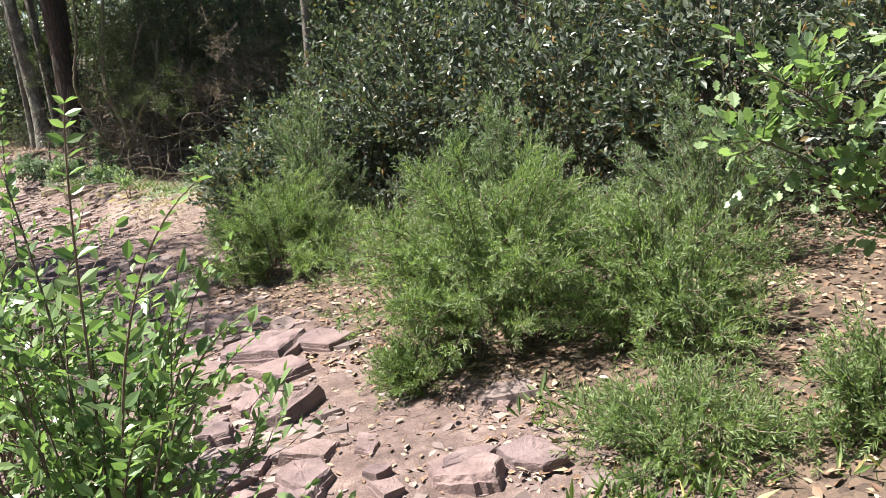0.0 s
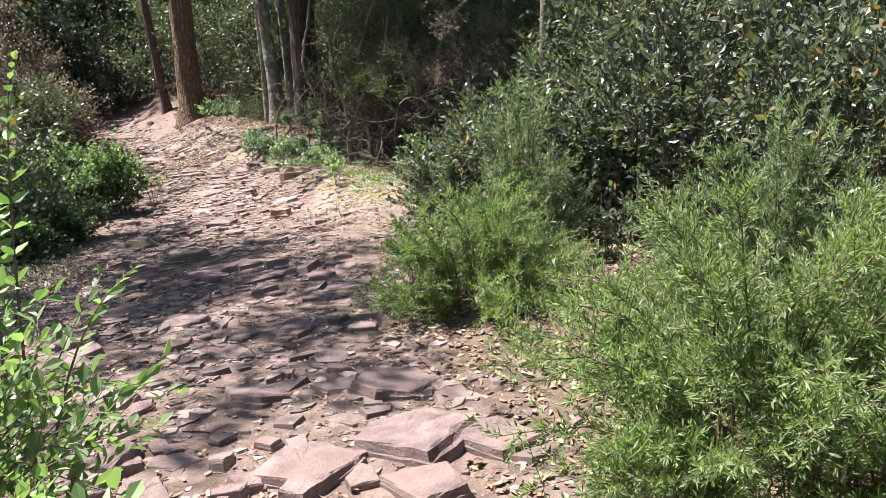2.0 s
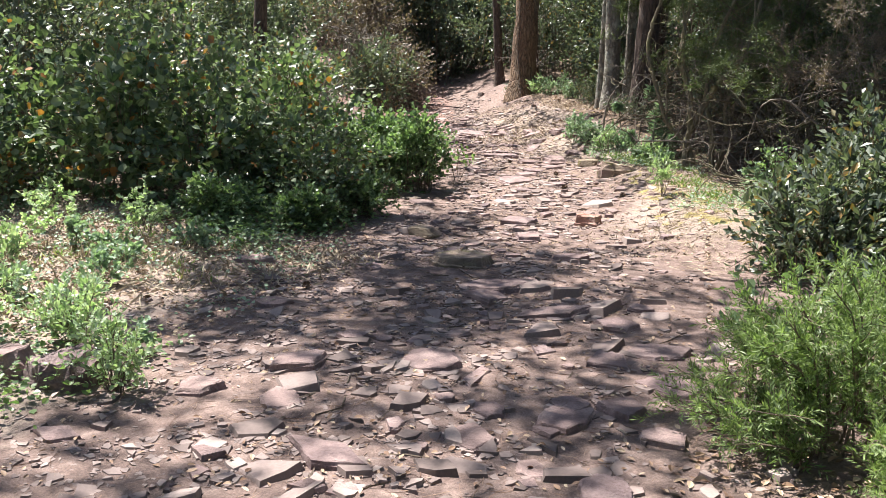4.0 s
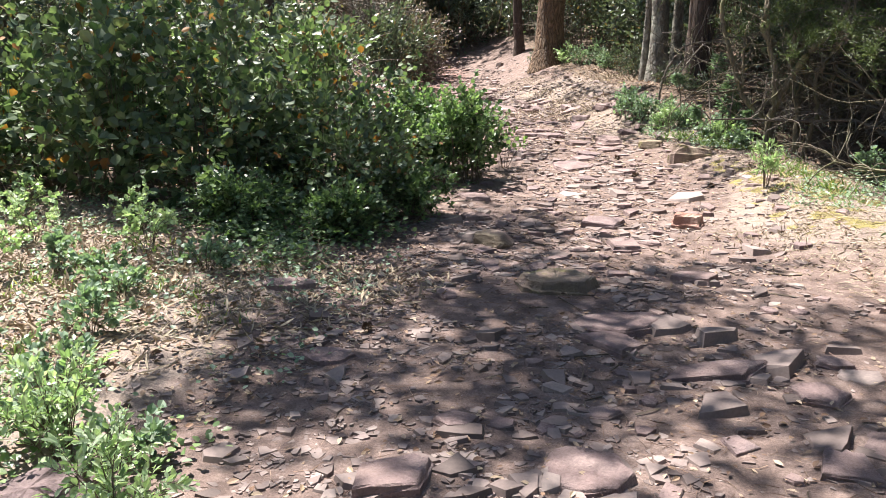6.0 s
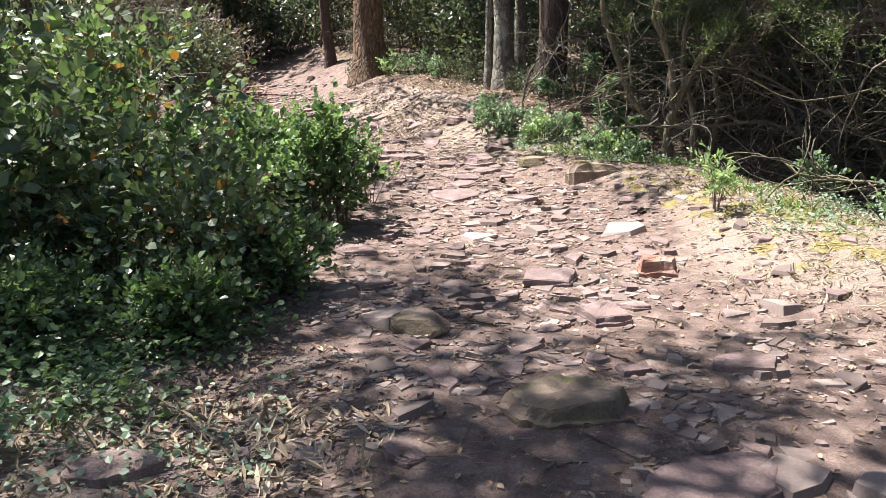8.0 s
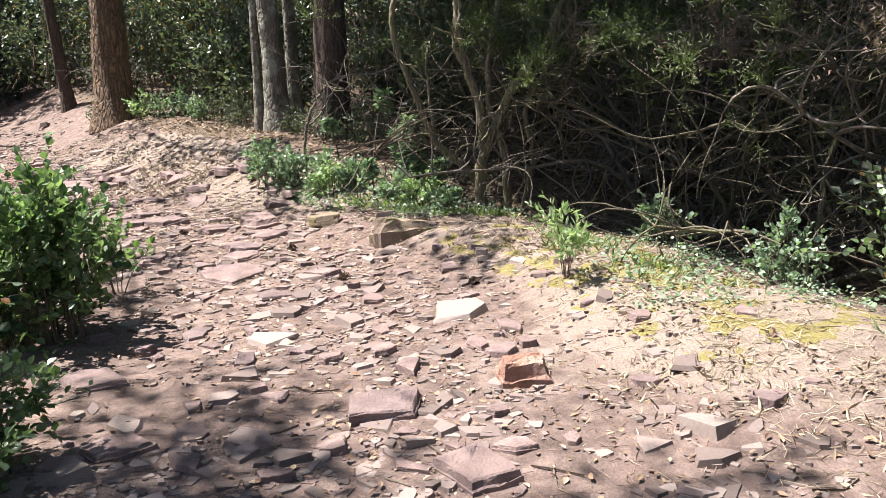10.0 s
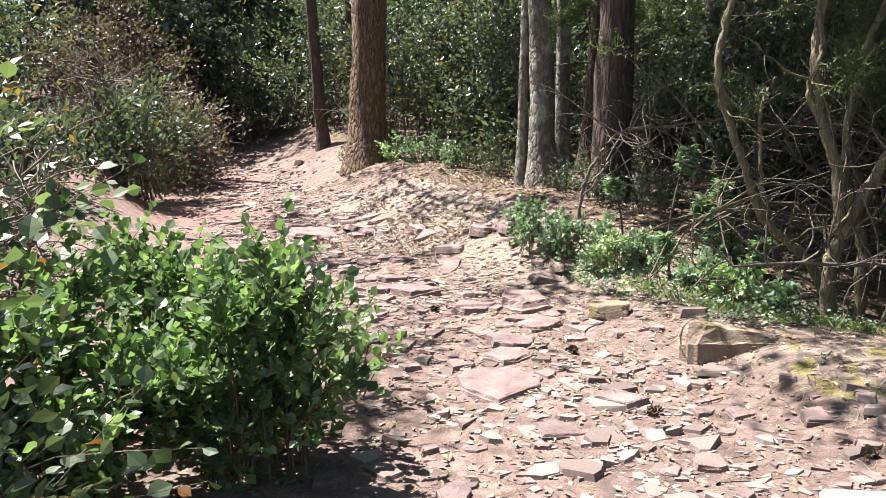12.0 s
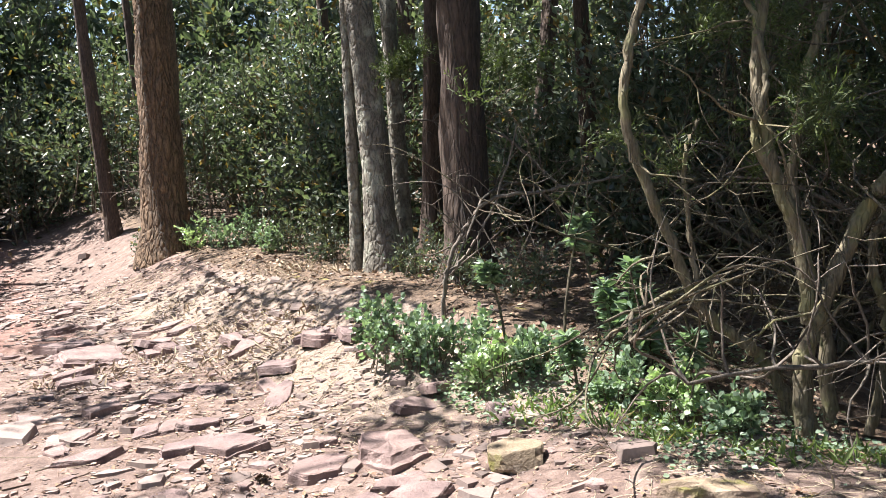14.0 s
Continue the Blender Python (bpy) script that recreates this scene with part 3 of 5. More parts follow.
shrub("round_leaved_climber", "sprig of dark round leaves hanging over the trail edge", "shrub", -1.5, 6.9, 0.42, 0.72, 7, 26, 4, 0.055, LEAF_ROUND, M_BOX, upright=0.0, twig_len=0.2, up=0.3, thick=0.004)
shrub("flowering_shrub", "sparse dark shrub with small pale flowers at the verge", "shrub", -2.25, 10.7, 0.34, 0.72, 9, 60, 6, 0.04, LEAF_ROUND, M_BOX, upright=0.4, twig_len=0.2, up=0.4)



def arching_shoots(x, y, label, ends, leaf=0.066):
    """Long shoots set with pairs of leaves; ends: tip from the foot."""
    ob = thing("leafy_shoot", (x, y, float(land(x, y))), label, "shrub", "leafy shrubs")
    for tip in ends:
        tip = np.array(tip)
        line = bezier(np.array([[rng.normal() * 0.05, rng.normal() * 0.05, -0.03]]), (tip * np.array([0.3, 0.3, 0.85]) + rng.normal(size=3) * 0.03)[None], tip[None], 16)
        w, f = Batch(), Batch()
        tubes(w, line, 0.006 * np.linspace(1, 0.3, 16)[None], 5)
        part("shoot", w, M_TWIG, ob)
        u = np.repeat(np.linspace(4.5, 14.99, 17), 2)
        i = np.minimum(u.astype(int), 14)
        at = line[0][i] + (line[0][i + 1] - line[0][i]) * (u - i)[:, None]
        tan = unit(line[0][i + 1] - line[0][i])
        side = unit(np.cross(tan, np.array([0.1, 0.1, 1.0]))) * np.tile([1.0, -1.0], 17)[:, None]
        leaves(f, at, side + tan * 0.75 + rng.normal(size=(34, 3)) * 0.15, leaf * rng.uniform(0.75, 1.15, 34) * np.linspace(1.1, 0.6, 34), LEAF_OVAL, 0.55)
        part("foliage", f, M_YOUNG, ob, kind="stuff")
    return ob


arching_shoots(-1.75, 3.25, "upright shoots with pairs of bright young leaves", ((0.51, 0.0, 1.16), (0.15, 0.17, 1.71), (0.3, 0.2, 0.75), (0.45, -0.15, 0.6), (-0.1, 0.3, 1.3), (0.05, -0.2, 1.45)))
arching_shoots(-1.0, 1.95, "long arching shoots with pairs of bright young leaves", ((0.5, -0.3, 1.45), (0.54, -0.22, 1.1), (0.5, -0.15, 0.72), (0.3, -0.35, 0.9), (0.2, -0.15, 1.66), (0.45, 0.1, 1.2), (0.5, 0.05, 0.95), (-0.2, 0.3, 1.6), (0.35, 0.3, 1.1)))

# evergreen thicket behind the shrubs
for x, y, r, h in ((-1.75, 9.7, 0.5, 0.85), (-1.5, 10.6, 0.6, 1.25), (-1.75, 11.4, 0.45, 1.0), (-0.9, 10.2, 0.7, 1.5), (-0.3, 9.2, 0.9, 1.9), (0.4, 8.4, 1.0, 2.3), (1.5, 7.4, 1.0, 2.3), (2.6, 6.3, 1.0, 2.2), (3.6, 5.2, 1.0, 2.0), (-1.3, 11.6, 0.7, 1.6), (0.1, 10.4, 1.3, 3.0), (1.7, 9.0, 1.3, 3.3), (3.2, 7.6, 1.3, 3.2), (4.6, 6.0, 1.3, 3.0)):
    shrub("evergreen_oak_bush", "dense dark evergreen bush with small glossy leaves", "shrub", x, y, r, h, 34, int(1050 * r), 7, 0.08, LEAF_DIAMOND, M_HOLM, upright=0.25, twig_len=0.3, up=0.5, inner=0.0, thick=0.011, group="evergreen bushes", spread=1.0, base=0.7, twiggy=0.4)

# ---- bramble bank beside the trail ----
for x, y, r, h, size, lab in ((-6.85, 9.6, 0.85, 1.15, 0.06, "tangled bramble with green and rusty leaves"), (-7.75, 9.2, 0.95, 1.75, 0.095, "high bramble thicket with broad serrated leaves"), (-8.9, 8.9, 1.1, 2.2, 0.11, "high bramble thicket at the trail's edge"), (-8.1, 10.7, 1.1, 1.9, 0.075, "bramble thicket with bright sunlit leaves"), (-9.7, 10.4, 1.3, 2.4, 0.09, "dark bramble thicket behind the trail edge"), (-10.4, 8.4, 1.2, 2.2, 0.10, "dark bramble thicket in shade"), (-9.6, 7.4, 0.9, 1.3, 0.09, "bramble edge over dry grass")):
    shrub("bramble", lab, "bramble", x, y, r, h, 44, int(38 * r / size), 6, size, LEAF_ROUND, M_BRAMBLE, upright=0.15, twig_len=0.34, up=0.55, inner=0.0, thick=0.006, group="brambles", spread=1.0, base=0.6, droop=0.1, splay=0.9)
for x, y, r, h in ((-6.68, 11.35, 0.5, 1.0), (-7.25, 10.75, 0.6, 1.0), (-7.35, 11.75, 0.55, 1.0)):
    shrub("box_leaved_shrub", "green shrub with small glossy rounded leaves", "shrub", x, y, r, h, 26, int(850 * r), 9, 0.053, LEAF_ROUND, M_BOX, upright=0.45, twig_len=0.22, up=0.55, inner=0.05, thick=0.006, group="glossy shrubs", base=0.5, spread=1.0)
for x, y, r, h in ((-6.15, 8.85, 0.45, 0.34), (-6.9, 8.5, 0.5, 0.4), (-6.1, 9.7, 0.4, 0.45)):
    shrub("ground_ivy", "low mat of dark green glossy leaves", "shrub", x, y, r, h, 24, 420, 7, 0.042, LEAF_ROUND, M_BOX, upright=0.35, twig_len=0.16, up=0.7, inner=0.15, thick=0.004, group="low leaf mats")

# ---- plants of the verge ----
shrub("spurge_sprig", "single pale green leafy sprig lit by sun", "plant", -3.74, 11.95, 0.18, 0.46, 7, 36, 9, 0.060, LEAF_LANCE, M_PALE, upright=0.6, twig_len=0.13, up=0.4, inner=0.45, thick=0.004)
for x, y, r, h in ((-6.5, 15.6, 0.24, 0.42), (-6.25, 15.45, 0.2, 0.34), (-6.0, 15.5, 0.2, 0.3), (-5.8, 15.15, 0.2, 0.28), (-5.55, 15.2, 0.16, 0.22), (-5.1, 14.85, 0.16, 0.2), (-4.85, 14.6, 0.16, 0.24), (-4.6, 14.35, 0.14, 0.18), (-6.7, 15.95, 0.16, 0.3), (-9.6, 20.5, 0.26, 0.4), (-9.95, 20.8, 0.26, 0.44), (-9.3, 20.7, 0.24, 0.45), (-8.7, 19.8, 0.2, 0.3), (-10.3, 21.2, 0.2, 0.35), (-3.0, 12.9, 0.2, 0.3), (-2.5, 11.7, 0.2, 0.35)):
    shrub("leafy_plant", "low bushy plant with fresh pale green leaves", "plant", x, y, r, h * 1.12, 14, 84, 7, 0.040, LEAF_ROUND, M_EUPH if rng.uniform() < 0.85 else M_PALE, upright=0.25, twig_len=0.11, up=0.55, inner=0.0, thick=0.004, group="verge plants", base=0.8, spread=1.0)
for x, y, r, h in ((-0.6, 8.5, 0.5, 0.55), (0.1, 7.8, 0.5, 0.5), (0.9, 7.0, 0.55, 0.5), (1.8, 6.1, 0.55, 0.5), (-7.15, 18.3, 0.3, 0.3), (-7.7, 18.9, 0.35, 0.35), (-8.4, 19.7, 0.35, 0.4), (-9.1, 20.9, 0.4, 0.5), (-6.6, 17.6, 0.3, 0.3), (-6.1, 17.0, 0.3, 0.35), (-6.4, 18.9, 0.4, 0.45), (-5.6, 16.6, 0.3, 0.35), (-10.9, 21.3, 0.35, 0.4), (-8.0, 20.1, 0.4, 0.6)):
    shrub("undershrub", "low dark shrub at the foot of the trees", "shrub", x, y, r, h, 14, 110, 7, 0.045, LEAF_DIAMOND, M_HOLM, upright=0.2, twig_len=0.16, up=0.5, inner=0.0, thick=0.004, group="undershrubs", base=0.8, spread=1.0)
shrub("leafy_sprig", "sprig of fresh round leaves over the stones", "plant", -6.72, 12.35, 0.24, 0.5, 5, 18, 5, 0.055, LEAF_ROUND, M_YOUNG, upright=0.2, twig_len=0.2, up=0.6, inner=0.4, thick=0.005)


def spurge(x, y, h, lean, label, low=0.4):
    z = float(land(x, y))
    ob = thing("spurge", (x, y, z), label, "plant", "spurges")
    line = bezier(np.zeros((1, 3)), np.array([[lean[0] * 0.2, lean[1] * 0.2, h * 0.6]]), np.array([[lean[0], lean[1], h]]), 10)
    b = Batch()
    tubes(b, line, np.full((1, 10), 0.010) * np.linspace(1, 0.6, 10), 6)
    part("stem", b, M_HEATH, ob)
    n = int(60 + 110 * (1 - low))
    u = rng.uniform(low, 1, n) * 8.99
    i = u.astype(int)
    at = line[0][i] * (1 - (u - i))[:, None] + line[0][i + 1] * (u - i)[:, None]
    a = rng.uniform(0, 6.28, n)
    f = Batch()
    leaves(f, at, np.stack([np.cos(a), np.sin(a), rng.uniform(-0.35, 0.8, n)], -1), 0.105 * rng.uniform(0.7, 1.2, n), LEAF_LANCE, 0.6)
    part("leaf_whorl", f, M_EUPH, ob)
    return ob


spurge(-5.38, 15.4, 0.82, (0.16, 0.02), "tall spurge with a bare stem and leafy crown", 0.72)
spurge(-5.01, 15.1, 0.66, (0.04, 0.0), "upright spurge densely set with narrow leaves", 0.25)
spurge(-4.88, 15.15, 0.48, (-0.03, 0.02), "upright spurge densely set with narrow leaves", 0.2)
spurge(-5.06, 15.2, 0.5, (-0.07, 0.02), "upright spurge densely set with narrow leaves", 0.3)
spurge(-5.32, 15.0, 0.32, (-0.05, 0.02), "small spurge with a leaf rosette", 0.4)
spurge(-5.15, 15.5, 0.72, (-0.1, 0.02), "thin spurge leaning from shade", 0.75)
spurge(-4.70, 14.95, 0.32, (0.03, 0.0), "small spurge with a leaf rosette", 0.3)
spurge(-5.75, 15.6, 0.5, (-0.1, 0.02), "thin spurge leaning from shade", 0.7)


def tufts(name, label, spots, n, height, mat, lean=0.6):
    f = Batch()
    for x, y, r in spots:
        a = rng.uniform(0, 6.28, n)
        q = np.sqrt(rng.uniform(0, 1, n)) * r
        px, py = x + np.cos(a) * q, y + np.sin(a) * q
        at = np.stack([px, py, land(px, py) - 0.005], -1)
        w = np.stack([rng.normal(size=n) * lean, rng.normal(size=n) * lean, np.ones(n)], -1)
        leaves(f, at, w, height * rng.uniform(0.5, 1.3, n), (LEAF_NEEDLE[0] * np.array([0.8, 1, 1]), LEAF_NEEDLE[1]), 0.2)
    ob = part(name, f, mat)
    return tagged(ob, label, "grass", kind="stuff")


# ---- trees of the forest edge ----
tree("pine_tree", "tall pine with thick red-brown furrowed bark", -10.62, 21.2, 0.30, 11, (0.1, 0.2), (0.06, 0, 0), M_PINE, ((0.6, 0.2, 9.0, 1.6, 0.6), (2.2, 0.4, 8.4, 1.4, 0.6)))
tree("grey_oak", "grey-barked oak trunk with moss at its foot", -6.97, 18.0, 0.15, 8, (-0.35, 0.2), (0.05, 0, 0), M_GREYBARK, ((0.2, 0.6, 6.5, 2.0, 0.5), (2.0, 0.8, 6.0, 2.0, 0.5)), density=900, leaf=0.14)
tree("grey_oak", "second grey oak trunk close behind the first", -6.86, 18.5, 0.09, 8, (-0.1, 0.3), (0.03, 0, 0), M_GREYBARK, ((0.8, 1.2, 6.6, 1.6, 0.5),))
tree("sapling_trunk", "thin grey sapling beside the oak", -7.27, 18.1, 0.06, 6, (0.1, 0.1), (0.02, 0, 0), M_GREYBARK)
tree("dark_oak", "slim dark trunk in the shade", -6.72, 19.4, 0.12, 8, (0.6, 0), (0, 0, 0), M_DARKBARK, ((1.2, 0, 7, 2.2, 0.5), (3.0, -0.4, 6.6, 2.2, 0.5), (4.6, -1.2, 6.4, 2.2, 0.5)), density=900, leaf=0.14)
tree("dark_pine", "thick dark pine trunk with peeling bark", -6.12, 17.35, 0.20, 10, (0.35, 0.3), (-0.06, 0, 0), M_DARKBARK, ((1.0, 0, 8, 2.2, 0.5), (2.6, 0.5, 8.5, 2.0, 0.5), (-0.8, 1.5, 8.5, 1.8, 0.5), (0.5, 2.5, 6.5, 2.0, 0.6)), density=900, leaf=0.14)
tree("pale_tree", "thin pale trunk behind the evergreen bushes", -1.0, 11.6, 0.075, 7, (0.5, 0.3), (0, 0, 0), M_GREYTWIG, ((1.6, 0.6, 6.5, 1.6, 0.5),))
FOREST = ((-12.6, 23.5, 0.12), (-16.2, 22.4, 0.1), (-17.0, 24.2, 0.12), (-8.9, 24.4, 0.10), (-4.9, 19.6, 0.10), (-3.4, 18.2, 0.12), (-2.2, 16.8, 0.11), (-0.6, 15.6, 0.12), (1.0, 14.4, 0.13), (-5.6, 22.0, 0.14), (-3.0, 21.0, 0.13), (-1.0, 19.0, 0.14), (2.4, 12.4, 0.12), (4.2, 10.4, 0.12), (-12.4, 24.4, 0.08), (-11.15, 22.9, 0.07), (5.8, 8.4, 0.13))
for x, y, r in FOREST:
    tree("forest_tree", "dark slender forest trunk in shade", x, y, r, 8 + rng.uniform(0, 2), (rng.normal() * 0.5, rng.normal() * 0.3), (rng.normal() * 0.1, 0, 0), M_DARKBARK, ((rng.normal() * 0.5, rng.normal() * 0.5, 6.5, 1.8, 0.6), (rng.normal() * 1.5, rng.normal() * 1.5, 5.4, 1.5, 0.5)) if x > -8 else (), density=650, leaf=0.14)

# unseen trees, added so that their boughs shade the trail and the thicket
def boughs(foot, h, *spots):
    """Crown parts, from the foot, whose shade falls at the spots (x, y, radius)."""
    k = h / SUN_WAY.z
    return tuple((x + SUN_WAY.x * k - foot[0], y + SUN_WAY.y * k - foot[1], h + rng.uniform(-0.4, 0.4), r, 0.4) for x, y, r in spots)


tree("added_shade_oak", "unseen leaning oak added to shade the trail", -13.4, 9.6, 0.17, 9.6, (0.8, 0), (0, 0, 0), M_DARKBARK, boughs((-13.4, 9.6), 8.6, (-1.7, 5.5, 0.9), (-3.0, 6.1, 0.7), (-4.3, 7.2, 1.1), (-2.8, 7.4, 1.1), (-3.7, 8.6, 1.1), (-5.0, 8.5, 1.0), (-2.2, 8.7, 0.9), (-1.5, 6.9, 0.8), (-4.6, 6.0, 0.7), (-5.6, 9.6, 0.8), (-5.4, 7.5, 0.9), (-6.3, 8.6, 0.9), (-5.5, 9.9, 0.9), (-4.7, 9.2, 0.9), (-3.4, 9.2, 0.7), (-4.0, 7.9, 0.9), (-2.3, 6.4, 0.8), (-3.6, 6.9, 0.8), (-4.8, 6.6, 0.6), (-4.3, 6.3, 0.6), (-7.4, 9.0, 0.9), (-8.6, 8.7, 0.7), (-9.7, 9.4, 1.0), (-9.0, 7.6, 0.8), (-6.2, 7.6, 0.5), (-5.2, 6.9, 0.6), (-3.9, 7.3, 0.8), (-4.5, 8.0, 0.6), (-2.6, 4.3, 0.6), (-3.2, 4.8, 0.5), (-3.9, 4.9, 0.5), (-7.0, 8.4, 0.9), (-6.6, 9.1, 0.8), (-7.9, 8.2, 0.9)), density=1000, leaf=0.13)
tree("added_shade_oak", "unseen tall oak added to dapple the trail", -12.6, 14.4, 0.14, 7.5, (0.6, 0), (0, 0, 0), M_DARKBARK, boughs((-12.6, 14.4), 6.4, (-6.6, 12.0, 0.4), (-7.2, 13.4, 0.9), (-6.0, 14.8, 0.8), (-8.2, 15.4, 0.9), (-7.0, 16.6, 0.7), (-9.8, 17.6, 0.8), (-4.5, 14.1, 0.7), (-4.1, 13.1, 0.7), (-4.2, 13.7, 0.5), (-7.6, 17.5, 0.8), (-6.4, 16.5, 0.8), (-8.7, 18.9, 0.7), (-9.6, 20.0, 0.8), (-7.4, 19.3, 0.8), (-6.0, 18.0, 0.9)), density=700, leaf=0.12)

tree("added_shade_pine", "unseen tall pine added so its dense crown darkens the thicket", -7.9, 25.6, 0.2, 8.5, (0.5, -0.5), (0, 0, 0), M_DARKBARK, boughs((-7.9, 25.6), 6.6, (-4.2, 16.2, 1.3), (-4.6, 17.2, 1.0), (-3.0, 14.9, 1.4), (-3.2, 16.8, 1.5), (-1.6, 15.6, 1.5), (-2.0, 13.7, 1.2), (-0.4, 14.2, 1.4), (-1.0, 12.8, 1.1), (0.6, 12.8, 1.4), (-2.4, 18.6, 1.4), (-0.2, 16.6, 1.6), (-3.2, 13.8, 0.9), (-3.6, 14.8, 0.8), (-5.5, 16.5, 0.8), (-4.9, 15.9, 0.6), (-2.4, 12.9, 0.8), (-1.7, 12.1, 0.7), (-7.5, 21.2, 1.1), (-5.5, 19.8, 1.2)), density=2100, leaf=0.16)

# evergreen undergrowth at the back
for x, y, r, h in ((-8.3, 21.0, 0.8, 1.8), (-9.4, 23.6, 1.0, 2.6), (-4.9, 20.8, 0.8, 2.4), (-5.6, 20.2, 0.6, 1.1), (-4.5, 17.8, 0.6, 1.2), (-7.6, 20.4, 0.5, 0.8), (-8.4, 22.6, 1.1, 2.8), (-9.2, 23.2, 1.5, 3.4), (-6.9, 23.4, 1.5, 4.0), (-11.2, 24.0, 1.5, 3.0), (-13.4, 25.2, 1.6, 3.2), (-16.0, 25.5, 1.8, 3.4), (-14.6, 21.0, 1.3, 2.0), (-13.4, 18.8, 1.2, 1.7), (-13.3, 16.2, 1.1, 1.4), (-12.2, 14.0, 1.3, 2.0), (-16.5, 22.0, 1.6, 3.0), (-4.8, 23.6, 1.6, 4.2), (-4.2, 18.6, 1.2, 3.4), (-2.4, 17.6, 1.3, 3.4), (-0.8, 16.4, 1.3, 3.4), (0.6, 15.2, 1.3, 3.4), (1.8, 13.6, 1.3, 3.4), (-2.4, 22.4, 1.6, 4.2), (-0.2, 20.6, 1.6, 4.2), (1.6, 18.4, 1.6, 4.2), (3.2, 16.0, 1.6, 4.2), (4.6, 13.4, 1.6, 4.2), (6.0, 10.6, 1.6, 4.2), (7.4, 7.6, 1.6, 4.2), (-9.0, 26.5, 2.0, 6.0), (-12.6, 28.0, 2.0, 6.0), (-5.6, 26.6, 2.0, 6.0), (-16.8, 28.0, 2.0, 6.0), (-19.5, 24.5, 2.0, 5.0), (-19.0, 20.0, 2.0, 4.0), (-15.6, 17.6, 1.8, 3.4), (-14.8, 13.4, 1.8, 3.6), (-12.6, 9.6, 1.6, 3.4), (-13.0, 5.8, 1.6, 3.0), (-17.6, 25.0, 2.0, 6.5), (-17.5, 30.0, 2.4, 8.5), (-20.5, 27.0, 2.4, 8.5), (-22.0, 22.5, 2.4, 8.0), (-13.5, 31.0, 2.4, 8.5), (-21.0, 17.0, 2.2, 7.0), (-18.0, 13.0, 2.2, 6.5)):
    shrub("forest_undergrowth", "tall dark evergreen undergrowth of the forest", "shrub", x, y, r, h, 34, int((820 if h < 5 else 520) * r), 5, 0.112 if h < 5 else 0.23, LEAF_DIAMOND, M_DRYLEAF if (x < -14 and 17 < y < 22.5 and h < 3.1) else M_HOLM, upright=0.15, twig_len=0.5, up=0.5, base=0.85, inner=0.0, thick=0.014, group="forest undergrowth", spread=1.0, twiggy=0.12)


# closed woods all around
def far_woods():
    f = Batch()
    n = 27000
    a = rng.uniform(0, 2 * np.pi, n)
    rad = 18.0 + rng.uniform(0, 1, n) ** 1.5 * 12
    cx, cy = -5 + np.cos(a) * rad * 1.0, 11 + np.sin(a) * rad
    cx, cy = cx - 3 * np.clip(np.sin(a), 0, 1), cy + 2 * np.clip(np.sin(a), 0, 1)
    cz = land(cx, cy) + rng.uniform(0, 1, n) ** 1.2 * 12
    at = np.repeat(np.stack([cx, cy, cz], -1), 3, 0) + rng.normal(size=(n * 3, 3)) * 0.45
    leaves(f, at, rng.normal(size=(n * 3, 3)), 0.38 * rng.uniform(0.5, 1.3, n * 3), LEAF_DIAMOND, 0.5)
    return tagged(part("far_woods", f, M_HOLM), "dark evergreen woods closing the view", "woods", kind="stuff")


far_woods()

